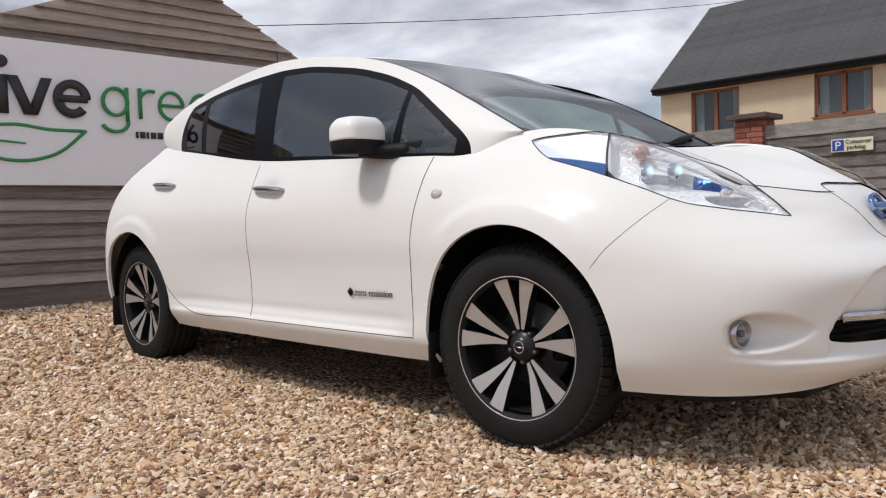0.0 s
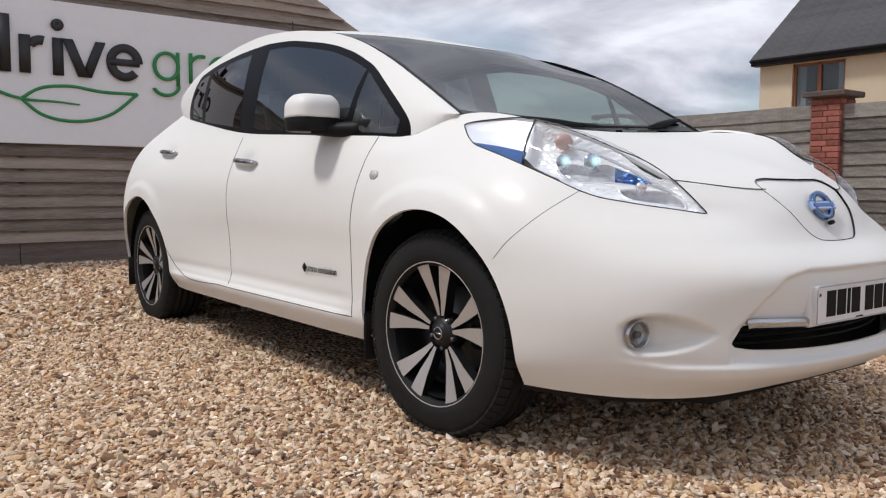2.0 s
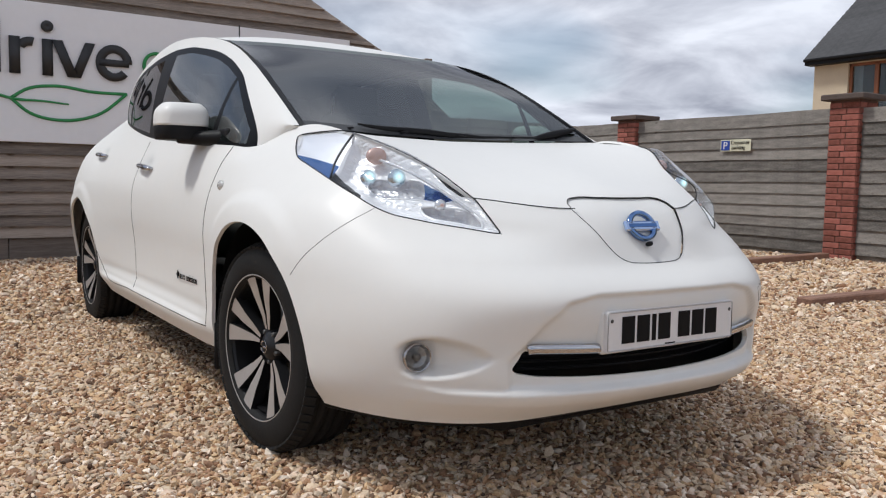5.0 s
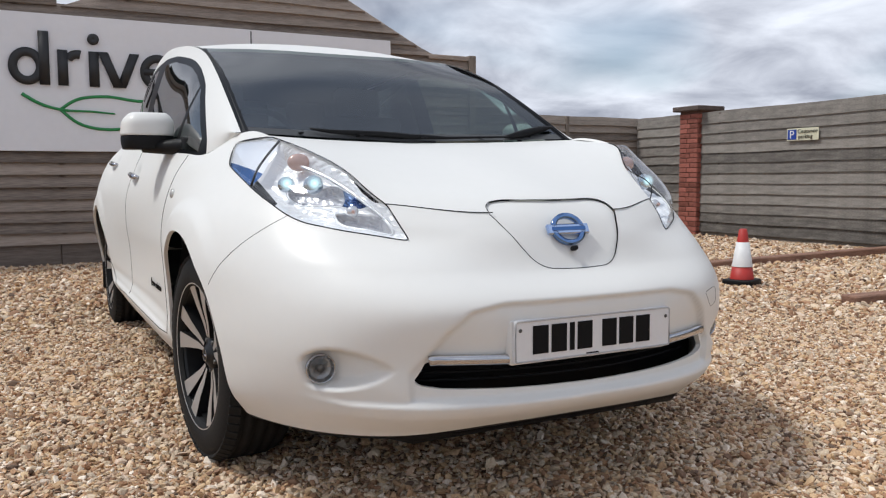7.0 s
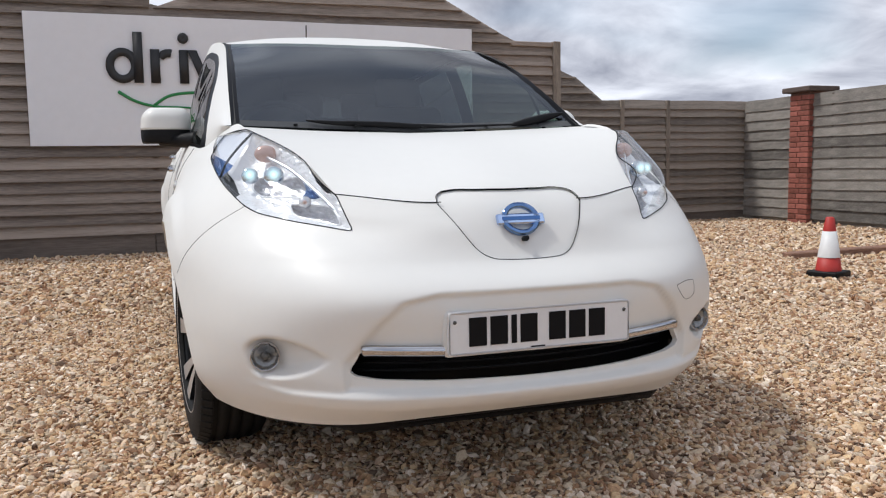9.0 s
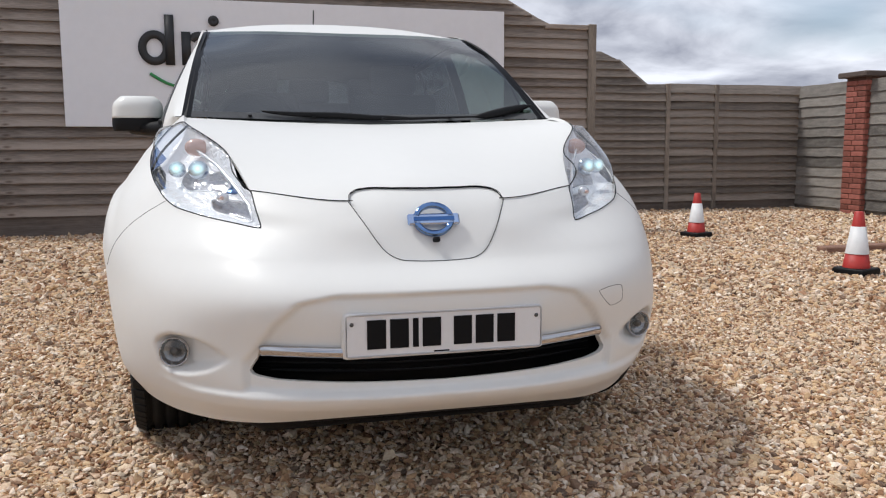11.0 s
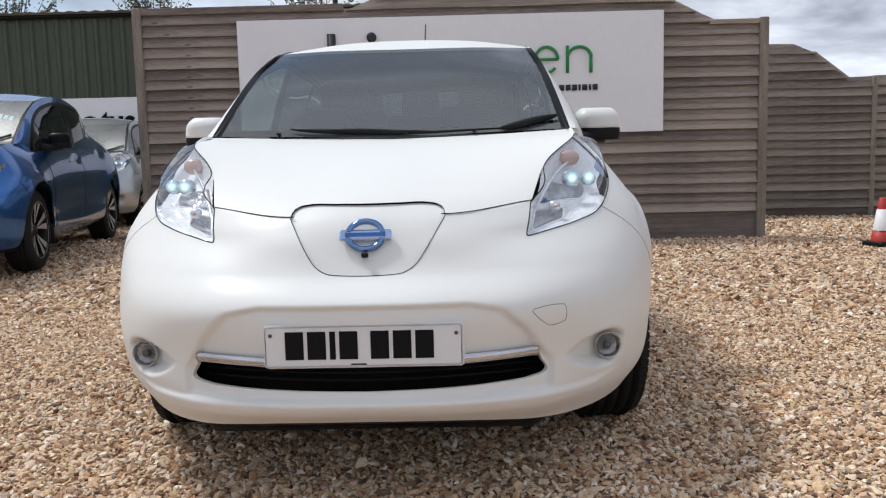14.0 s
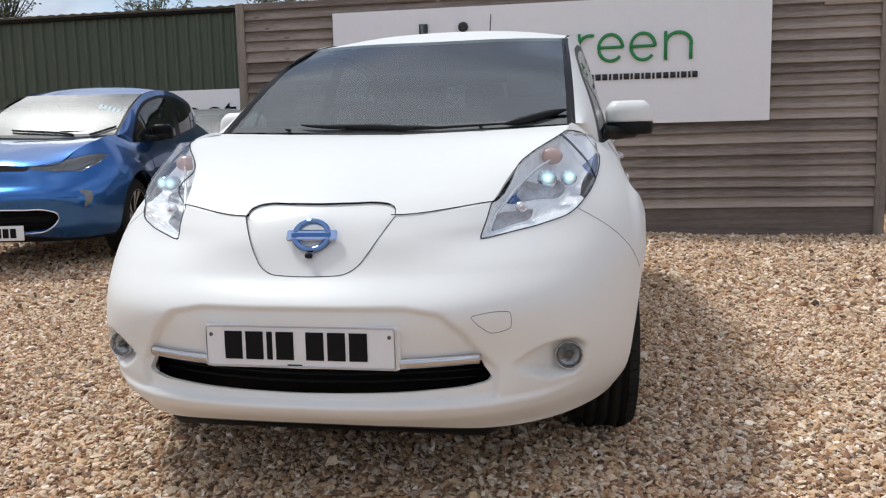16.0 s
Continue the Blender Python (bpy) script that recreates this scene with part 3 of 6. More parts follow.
def brick_pillar(y, m_top=1.86):
    """A gate pillar of red brick with single bricks, under a coping slab."""
    t = thing("brick_pillar", "red brick fence pillar with a dark coping slab", "pillar", pose(8.32, y, -0.06))
    w = 0.39
    part("core", box((w - 0.012, w - 0.012, m_top), (0, 0, m_top / 2)), MORTAR, t, smooth=False)
    me = bpy.data.meshes.new("brick")
    bm = box((0.213, 0.105, 0.065), bevel=0.004)
    bm.to_mesh(me)
    bm.free()
    me.materials.append(BRICK)
    half = bpy.data.meshes.new("brick")
    bm = box((0.150, 0.105, 0.065), bevel=0.004)
    bm.to_mesh(half)
    bm.free()
    half.materials.append(BRICK)
    face = w / 2 - 0.048
    for c in range(int(m_top / 0.076)):
        z = 0.04 + c * 0.076
        for side in range(3):
            for mesh_of, off in ((me, -0.082), (half, 0.1125)):
                off = off if (c + side) % 2 else -off
                ob = new("brick", mesh_of)
                ob.parent = t
                ob.location = (-face, off, z) if side == 0 else (off, -face, z) if side == 1 else (off, face, z)
                ob.rotation_euler = (0, 0, math.pi / 2 if side == 0 else 0)
    part("coping", box((0.56, 0.56, 0.075), (0, 0, m_top + 0.03), bevel=0.012), COPING, t, smooth=False)
    return t


brick_pillar(3.42, 2.01)
brick_pillar(7.08, 1.95)


def side_fence():
    """The fence with wide horizontal planks that runs between the pillars."""
    t = thing("side_fence", "weathered grey timber fence of wide overlapping planks", "fence", pose(8.22, 0, 0, 0, 0, -90), kind="structure")
    for a, b, h, seed in ((-8.35, -7.26, 1.80, 21), (-6.90, -3.60, 1.83, 23), (-3.24, 2.5, 1.80, 25), (2.5, 9.0, 1.80, 27)):
        clad(t, a, b, 0.02, lambda x: h, 0.148, WOOD_Y, seed=seed, thick=0.03)
        part("backing", box((b - a, 0.04, h - 0.05), ((a + b) / 2, 0.03, h / 2 - 0.05)), WOOD_Y, t, smooth=False)
    return t


side_fence()


def parking_sign(y, z):
    t = thing("parking_sign", "small cream and blue customer parking sign screwed to the fence", "sign", pose(8.165, y, z, 0, 0, -90))
    part("panel", box((0.50, 0.006, 0.165), bevel=0.001), SIGNCREAM, t, smooth=False)
    part("blue_square", box((0.14, 0.004, 0.135), (-0.165, -0.006, 0)), SIGNBLUE, t, smooth=False)
    for body, size, x, zz, m in (("P", 0.15, -0.205, -0.052, WHITE), ("Customer", 0.075, -0.075, 0.014, INK), ("parking", 0.075, -0.06, -0.055, INK)):
        me = text_mesh(body, size, 0.0015)
        ob = part("lettering", me, m, t)
        ob.location, ob.rotation_euler = (x, -0.010, zz), (math.pi / 2, 0, 0)
    return t


parking_sign(5.02, 1.43)
parking_sign(2.10, 1.49)

# ---- loose things in the yard ----


def traffic_cone(x, y):
    t = thing("traffic_cone", "red and white plastic traffic cone on a black rubber base", "cone", pose(x, y, ground_z(x, y) + 0.005, 0, 0, 20))
    part("base", box((0.235, 0.235, 0.05), (0, 0, 0.025), bevel=0.012, seg=2), BLACK, t)

    def r(z):
        return 0.092 - (z - 0.05) * 0.155
    for name, a, b, m in (("red_foot", 0.05, 0.15, ORANGE), ("white_sleeve", 0.15, 0.345, CONEWHITE), ("red_tip", 0.345, 0.445, ORANGE)):
        e = 0.003 if m is CONEWHITE else 0.0
        prof = [(r(a) + e, a), (r(b) + e, b)] + ([(r(b) * 0.7, b + 0.006), (0.0, b + 0.007)] if name == "red_tip" else [(r(b) - 0.002, b)])
        part(name, lathe(prof, 28), m, t)
    return t


traffic_cone(3.86, 2.10)
traffic_cone(4.19, 4.72)


def sleeper(x0, y0, x1, y1, h=0.09, w=0.13):
    a = math.degrees(math.atan2(y1 - y0, x1 - x0))
    ln = math.hypot(x1 - x0, y1 - y0)
    cx, cy = (x0 + x1) / 2, (y0 + y1) / 2
    bm = box((ln, w, h), (0, 0, h / 2 - 0.01), bevel=0.01)
    ob = part("timber_sleeper", bm, SLEEPER, smooth=False)
    ob.matrix_world = pose(cx, cy, ground_z(cx, cy), 0, 0, a)
    return tagged(ob, "reddish brown timber sleeper lying on the gravel", "sleeper", group="sleepers on the gravel")


sleeper(4.55, 3.30, 8.0, 3.50)
sleeper(3.72, 1.05, 6.6, 0.93)

ob = part("timber_offcut", box((0.34, 0.62, 0.05), (0, 0, 0.025), bevel=0.005), POST, smooth=False)
ob.matrix_world = pose(-3.22, 6.25, 0.085, 0, 0, -8)
tagged(ob, "short flat board lying at the foot of the timber wall", "board")

# ---- shed behind the parked cars ----


def shed():
    t = thing("metal_shed", "long dark green corrugated metal shed with a white sign strip", "shed", pose(0, 11.2, 0), kind="structure")
    vs, fs = [], []
    n = 0
    x = -16.0
    prof = ((0.0, 0.0), (0.11, 0.0), (0.14, -0.035), (0.19, -0.035), (0.22, 0.0))
    while x < -0.5:
        for dx, dy in prof[:-1]:
            vs += [(x + dx, dy, 2.02), (x + dx, dy, 3.39)]
            n += 1
        x += 0.22
    fs = [(2 * i, 2 * i + 2, 2 * i + 3, 2 * i + 1) for i in range(n - 1)]
    part("cladding", mesh_from("cladding", vs, fs, False), SHED, t)
    part("wall", box((15.5, 0.1, 2.1), (-8.2, 0.06, 1.0)), SHED, t, smooth=False)
    part("gutter", box((15.6, 0.10, 0.07), (-8.2, -0.06, 3.40), bevel=0.03), BLACK, t, smooth=False)
    rv, rf = [], []
    m = 0
    x = -16.0
    while x < -0.4:
        rv += [(x, -0.12, 3.47 + 0.012 * math.cos(m * math.pi)), (x, 5.0, 4.07 + 0.012 * math.cos(m * math.pi))]
        m += 1
        x += 0.11
    rf = [(2 * i, 2 * i + 2, 2 * i + 3, 2 * i + 1) for i in range(m - 1)]
    part("roof", mesh_from("roof", rv, rf, False), SHED, t)
    part("sign_strip", box((6.0, 0.03, 0.85), (-4.6, -0.03, 1.62), bevel=0.004), BOARD, t, smooth=False)
    ob = part("lettering", text_mesh("electric", 0.85, 0.004), INK, t)
    ob.location, ob.rotation_euler = (-7.13, -0.055, 1.35), (math.pi / 2, 0, 0)


shed()

# ---- house beyond the fence ----


def house():
    X = 24.3
    t = thing("house", "cream rendered two-storey house with a dark tiled gable roof", "house", pose(29.1, 0.298, -0.13) @ Matrix.Diagonal((1.178, 1.178, 1.178, 1)))
    y0, y1 = 14.3, -6.0
    wins = [(13.1, 11.3, 3.36, 4.93), (8.8, 7.05, 3.57, 4.95), (3.6, 1.9, 3.5, 4.95)]
    ys = sorted({y0, y1, *[v for w in wins for v in w[:2]]})
    for a, b in zip(ys[:-1], ys[1:]):
        w = next((w for w in wins if w[1] <= a + 1e-6 and b <= w[0] + 1e-6), None)
        for z0, z1 in (((0, w[2]), (w[3], 5.15)) if w else ((0, 5.15),)):
            part("wall", box((0.25, b - a, z1 - z0), (0.125, (a + b) / 2, (z0 + z1) / 2)), RENDERW, t, smooth=False)
    part("gable", prism([(0.26, -0.0), (8.4, 0), (8.4, 5.15), (4.2, 8.4), (0.26, 5.3)], 0.25, m=pose(0, y0 - 0.25, 0)), RENDERW, t, smooth=False)
    for a, b, z0, z1 in wins:
        w = part("window", box((0.02, a - b, z1 - z0), (0.16, (a + b) / 2, (z0 + z1) / 2)), PANE, t, "brown framed double window", smooth=False)
        w.visible_shadow = False
        mid = (a + b) / 2
        for yy, zz, sy, sz in ((a - 0.045, (z0 + z1) / 2, 0.09, z1 - z0), (b + 0.045, (z0 + z1) / 2, 0.09, z1 - z0), (mid, (z0 + z1) / 2, 0.13, z1 - z0), (mid, z0 + 0.045, a - b, 0.09), (mid, z1 - 0.045, a - b, 0.09)):
            part("frame", box((0.07, sy, sz), (0.12, yy, zz), bevel=0.008), BROWN, w, smooth=False)
        part("sill", box((0.2, a - b + 0.1, 0.05), (-0.02, mid, z0 - 0.025)), BROWN, w, smooth=False)
        part("room", box((0.05, a - b + 0.6, z1 - z0 + 0.6), (1.3, mid, (z0 + z1) / 2)), ROOMDARK, w, smooth=False)
        for yy, ww in ((a - 0.2, 0.32), (b + 0.2, 0.32)):
            pts = [(0.28 + 0.03 * math.sin(i * 2.2), yy - ww / 2 + ww * i / 12) for i in range(13)]
            vs = [(x, y, z) for x, y in pts for z in (z0 + 0.06, z1 - 0.06)]
            part("curtain", mesh_from("curtain", vs, [(2 * i, 2 * i + 2, 2 * i + 3, 2 * i + 1) for i in range(12)]), CURTAIN, w)
    roof = part("roof", prism([(-0.35, 5.1), (4.2, 8.72), (8.75, 5.1), (8.75, 5.0), (4.2, 8.6), (-0.35, 5.0)], y1 - y0 - 0.26, m=pose(0, y0 + 0.13, 0)), ROOFTILE, t, smooth=False)
    a = math.atan2(3.62, 4.55)
    rows = 17
    for k in range(rows):
        s = k / rows
        ob = part("tile_course", box((5.82 / rows * 1.15, y0 - y1 + 0.32, 0.085), bevel=0.008), ROOFTILE, roof, smooth=False)
        ob.location = (-0.35 + 4.55 * (s + 0.5 / rows) - 0.02, (y0 + y1) / 2, 5.16 + 3.62 * (s + 0.5 / rows))
        ob.rotation_euler = (0, -a - 0.05, 0)
    part("fascia", box((0.03, y0 - y1 + 0.26, 0.2), (-0.37, (y0 + y1) / 2, 5.06)), BLACK, t, smooth=False)
    part("gutter", tube([(-0.43, y0 + 0.13, 5.12), (-0.43, y1 - 0.13, 5.12)], 0.055, 8), BLACK, t)
    part("soffit", box((0.36, y0 - y1 + 0.26, 0.02), (-0.18, (y0 + y1) / 2, 4.97)), BLACK, t, smooth=False)


house()


# ---- beyond the fences: bushes, pole, wires ----


def bush_top(x, y, z0, height, spread, seed):
    """The top of a small tree that shows over the shed: thin leaning shoots with small leaves."""
    rng = random.Random(seed)
    t = thing("tree", "young tree with thin shoots and small spring leaves behind the shed", "tree", pose(x, y, 0), group="trees behind the shed")
    wood, leaf = bmesh.new(), bmesh.new()
    tube([(0, 0, 0), (0.05, 0, z0 * 0.6), (0, 0, z0)], [0.09, 0.07, 0.05], 7, bm=wood)
    for k in range(26):
        a, out = rng.uniform(0, 6.28), rng.uniform(0.1, 1.0) * spread
        h = height * rng.uniform(0.5, 1.0)
        p0, p2 = Vector((0, 0, z0 - 0.4)), Vector((math.cos(a) * out, math.sin(a) * out * 0.6, z0 + h))
        p1 = (p0 + p2) / 2 + Vector((math.cos(a) * 0.15, 0, -0.1))
        path = [p0 * (1 - s) ** 2 + p1 * 2 * s * (1 - s) + p2 * s * s for s in (0, 0.25, 0.5, 0.75, 1)]
        tube(path, [0.022, 0.018, 0.013, 0.009, 0.004], 5, bm=wood)
        for j in range(34):
            s = rng.uniform(0.3, 1.02)
            c = p0 * (1 - s) ** 2 + p1 * 2 * s * (1 - s) + p2 * s * s + Vector((rng.gauss(0, 0.07), rng.gauss(0, 0.07), rng.gauss(0, 0.06)))
            e = Vector((rng.uniform(-1, 1), rng.uniform(-1, 1), rng.uniform(-1, 1))).normalized()
            u = e.orthogonal().normalized()
            w = rng.uniform(0.02, 0.05)
            leaf.faces.new([leaf.verts.new(c + q) for q in (-u * w, e * w * 0.5, u * w, -e * w * 0.5)])
    part("trunk", wood, BARK, t)
    part("crown", leaf, LEAF, t, smooth=False)


for bx, by, bz, bh, sp, sd in ((-9.15, 15.2, 4.1, 0.60, 1.3, 1), (-6.05, 15.0, 4.1, 0.50, 0.9, 2), (-2.75, 15.4, 4.05, 0.55, 1.0, 3), (-12.9, 15.0, 4.3, 0.9, 1.3, 4)):
    bush_top(bx, by, bz, bh, sp, sd)


def flood_lamp():
    """The pole with a bracket and lamps behind the timber wall."""
    t = thing("lamp_pole", "dark steel pole with a bracket and flood lamps", "lamp", pose(-1.05, 6.6, 0))
    part("pole", tube([(0, 0, 0), (0, 0, 3.4)], 0.03, 10), BLACK, t)
    part("bracket", tube([(-0.35, 0, 2.72), (0.0, 0, 2.74), (0.30, 0, 2.78)], 0.02, 8), BLACK, t)
    part("lamp_head", box((0.16, 0.10, 0.09), (-0.36, -0.03, 2.76), Euler((0.5, 0, 0)).to_matrix(), bevel=0.015), BLACK, t, smooth=False)
    part("lamp_head", box((0.22, 0.08, 0.16), (-0.12, -0.03, 2.86), Euler((0.4, 0, 0)).to_matrix(), bevel=0.015), BLACK, t, smooth=False)


flood_lamp()


def wire(p, q, sag, r=0.012):
    pts = [Vector(p) * (1 - s) + Vector(q) * s - Vector((0, 0, sag * 4 * s * (1 - s))) for s in [i / 30 for i in range(31)]]
    tagged(part("overhead_wire", tube(pts, r, 5), BLACK), "thin dark overhead wire against the sky", "wire", group="overhead wires")


wire((-0.8, 12.0, 3.55), (34.0, 12.0, 9.98), 0.42, 0.009)

# ---- cars ----
# Feature lines of the body, each from the nose along one side to the tail: x (half width), y (from the front axle back), z.
ROW_FOOT = [(0, -0.86, .255), (.22, -.845, .25), (.44, -.76, .225), (.60, -.62, .215), (.745, -.38, .222), (.775, 0, .23), (.78, .26, .232), (.785, .42, .235), (.79, 1.0, .235), (.79, 1.55, .235), (.785, 2.15, .235), (.775, 2.7, .24), (.76, 3.1, .25), (.62, 3.38, .27), (0, 3.43, .27)]
ROW_LIP = [(0, -.935, .315), (.22, -.918, .312), (.44, -.84, .305), (.62, -.685, .30), (.79, -.40, .295), (.82, 0, .30), (.826, .26, .305), (.83, .42, .31), (.832, 1.0, .31), (.832, 1.55, .31), (.83, 2.15, .31), (.83, 2.7, .31), (.81, 3.1, .32), (.66, 3.43, .33), (0, 3.50, .33)]
ROW_GRILLE = [(0, -.93, .42), (.22, -.915, .42), (.44, -.85, .42), (.645, -.705, .42), (.81, -.41, .42), (.855, 0, .42), (.84, .26, .42), (.835, .42, .42), (.825, 1, .42), (.825, 1.55, .42), (.835, 2.15, .42), (.86, 2.7, .42), (.83, 3.1, .42), (.67, 3.44, .43), (0, 3.51, .43)]
ROW_CREST = [(0, -.94, .555), (.22, -.928, .553), (.44, -.868, .55), (.645, -.70, .55), (.812, -.40, .55), (.868, 0, .55), (.852, .26, .55), (.842, .42, .55), (.83, 1, .55), (.83, 1.55, .55), (.845, 2.15, .55), (.872, 2.7, .55), (.84, 3.1, .55), (.67, 3.43, .56), (0, 3.50, .56)]
ROW_NOSE = [(0, -.85, .635), (.22, -.845, .637), (.44, -.785, .64), (.635, -.635, .645), (.802, -.38, .655), (.868, 0, .66), (.855, .26, .66), (.848, .42, .66), (.84, 1, .66), (.842, 1.55, .66), (.85, 2.15, .67), (.87, 2.7, .69), (.835, 3.1, .70), (.655, 3.38, .70), (0, 3.45, .70)]
ROW_HIP = [(0, -.805, .715), (.22, -.795, .708), (.425, -.712, .706), (.60, -.56, .735), (.762, -.35, .757), (.84, 0, .77), (.838, .26, .77), (.835, .42, .77), (.835, 1, .77), (.838, 1.55, .78), (.84, 2.15, .80), (.85, 2.7, .83), (.805, 3.08, .85), (.63, 3.32, .87), (0, 3.38, .87)]
ROW_LAMP = [(0, -.77, .757), (.22, -.765, .742), (.438, -.665, .752), (.585, -.49, .82), (.675, -.29, .88), (.745, 0, .90), (.79, .26, .88), (.802, .42, .87), (.812, 1, .87), (.805, 1.55, .89), (.79, 2.15, .94), (.775, 2.7, .98), (.74, 3.0, 1.0), (.56, 3.22, 1.02), (0, 3.28, 1.02)]
ROW_BELT = [(0, -.742, .79), (.2, -.738, .774), (.442, -.615, .798), (.497, -.435, .893), (.606, -.246, .974), (.645, .07, 1.010), (.725, .255, .948), (.752, .42, .955), (.765, 1.0, .985), (.745, 1.55, 1.02), (.70, 2.15, 1.10), (.612, 2.62, 1.16), (.535, 2.9, 1.2), (.44, 3.12, 1.2), (0, 3.18, 1.2)]
RAIL = [(.643, .076, 1.014), (.628, .33, 1.15), (.615, .52, 1.245), (.588, 1.0, 1.412), (.612, 1.55, 1.478), (.602, 2.15, 1.443), (.555, 2.62, 1.393), (.50, 2.95, 1.345)]


def mirror_row(p):
    return p * np.array([-1, 1, 1])


def loft(rows, cols, lines):
    """A smooth sheet through feature lines that begin and end on the centre plane; both halves."""
    P = np.array(rows, float)
    P = np.concatenate([mirror_row(P[:, 1:2]), P, mirror_row(P[:, -2:-1])], axis=1)
    h = np.linalg.norm(np.diff(P, axis=1), axis=2).mean(0)
    t = np.r_[0, np.cumsum(h)]
    mid = t[1] + (t[-2] - t[1]) * 0.30
    k = int(cols * 0.52)
    u = np.r_[np.linspace(t[1], mid, k, endpoint=False), np.linspace(mid, t[-2], cols - k)]
    cols = len(u)
    D = np.stack([curve_at(r, t, u) for r in P])
    h = np.linalg.norm(np.diff(D, axis=0), axis=2).mean(1)
    t = np.r_[0, np.cumsum(h)]
    v = np.linspace(0, t[-1], lines)
    D = np.stack([curve_at(D[:, c], t, v) for c in range(cols)], axis=1)
    left = D[:, 1:-1][:, ::-1] * np.array([-1, 1, 1])
    return np.concatenate([D, left], axis=1)


def sheet(G, wrap=False):
    rows, cols = G.shape[:2]
    bm = bmesh.new()
    V = [[bm.verts.new(G[r, c]) for c in range(cols)] for r in range(rows)]
    for r in range(rows - 1):
        for c in range(cols if wrap else cols - 1):
            d = (c + 1) % cols
            q = (V[r][c], V[r][d], V[r + 1][d], V[r + 1][c])
            if len({w.co.to_tuple(5) for w in q}) > 2:
                bm.faces.new(q)
    bmesh.ops.remove_doubles(bm, verts=bm.verts, dist=1e-5)
    return bm


def coons(front, rear, side, centre, n, m, crown=0.0):
    """A patch between a front and a rear line (centre to edge) and a centre and an edge line (front to rear), mirrored over the centre."""
    F, R, S, C = spline(front, n), spline(rear, n), spline(side, m), spline(centre, m)
    a, b = np.linspace(0, 1, n)[None, :, None], np.linspace(0, 1, m)[:, None, None]
    w = a * a
    G = (1 - w) * C[:, None] + w * S[:, None] + (1 - b) * F[None] + b * R[None]
    G = G - ((1 - w) * (1 - b) * C[0] + w * (1 - b) * F[-1] + (1 - w) * b * C[-1] + w * b * R[-1])
    G[..., 2] += (crown * (1 - a**2) * 4 * b * (1 - b))[..., 0]
    left = G[:, 1:][:, ::-1] * np.array([-1, 1, 1])
    return np.concatenate([left, G], axis=1)


def carve(bm, f):
    """Cuts the sheet along f = 0 and returns the piece with f < 0; the sheet keeps the rest."""
    val = {v: f(v.co) for v in bm.verts}
    fresh = []
    for e in list(bm.edges):
        a, b = e.verts
        fa, fb = val[a], val[b]
        if (fa < 0) != (fb < 0) and abs(fa) > 1e-6 and abs(fb) > 1e-6:
            _, v = bmesh.utils.edge_split(e, a, fa / (fa - fb))
            val[v] = 0.0
            fresh.append(v)
    if fresh:
        bmesh.ops.connect_verts(bm, verts=fresh)
    bm.faces.ensure_lookup_table()
    inside = [sum(val.get(v, 0.0) for v in fc.verts) < 0 for fc in bm.faces]
    other = bm.copy()
    other.faces.ensure_lookup_table()
    bmesh.ops.delete(other, geom=[fc for fc, k in zip(other.faces, inside) if not k], context="FACES")
    bmesh.ops.delete(bm, geom=[fc for fc, k in zip(bm.faces, inside) if k], context="FACES")
    return other


def poly_distance(poly):
    """Signed distance to a closed outline, below nought inside."""
    P = np.array(poly, float)
    Q = np.roll(P, -1, axis=0)
    E = Q - P

    def f(x, y):
        w = np.array([x, y]) - P
        k = np.clip((w * E).sum(1) / (E * E).sum(1), 0, 1)
        d = np.sqrt(((w - E * k[:, None]) ** 2).sum(1)).min()
        inside = False
        for (x0, y0), (x1, y1) in zip(P, Q):
            if (y0 > y) != (y1 > y) and x < (x1 - x0) * (y - y0) / (y1 - y0) + x0:
                inside = not inside
        return -d if inside else d
    return f


def thicken(bm, depth):
    """Turns the free edges of a panel inwards so that it shows a thickness."""
    bm.normal_update()
    nrm = {v: v.normal.copy() for v in bm.verts}
    rim = [e for e in bm.edges if e.is_boundary]
    for e in rim:
        e.smooth = False
    r = bmesh.ops.extrude_edge_only(bm, edges=rim)
    new_v = [g for g in r["geom"] if isinstance(g, bmesh.types.BMVert)]
    src = {}
    for v in new_v:
        for e in v.link_edges:
            o = e.other_vert(v)
            if o in nrm and (o.co - v.co).length < 1e-7:
                src[v] = nrm[o]
    for v in new_v:
        v.co -= src.get(v, Vector((0, 0, 0))) * depth
    return bm


AXLE, REACH, WHEEL_R = 0.0, 2.70, 0.322
ARCH_R = 0.375
WINDOW = [(.240, .90), (.245, .985), (.30, 1.035), (.40, 1.105), (.58, 1.225), (.75, 1.297), (.92, 1.348), (1.04, 1.374), (1.28, 1.415), (1.5, 1.428), (1.8, 1.42), (2.15, 1.40), (2.42, 1.372), (2.47, 1.30), (2.52, 1.17), (2.50, 1.08), (2.2, .9)]
LAMP = [(.419, -.716, .706), (.55, -.60, .728), (.635, -.515, .752), (.664, -.46, .772), (.696, -.36, .814), (.711, -.295, .842), (.721, -.19, .878), (.723, -.095, .906), (.708, -.045, .935), (.672, .022, .977), (.660, -.02, .983), (.612, -.215, .986), (.600, -.23, 1.02), (.55, -.2, 1.25), (.35, -.35, 1.2), (.40, -.52, .93), (.4395, -.62, .795)]
SLIM_LAMP = [(.245, -.757, .742), (.42, -.69, .722), (.58, -.58, .722), (.665, -.43, .775), (.708, -.28, .858), (.62, -.40, .855), (.517, -.528, .832), (.38, -.65, .802), (.245, -.71, .775)]
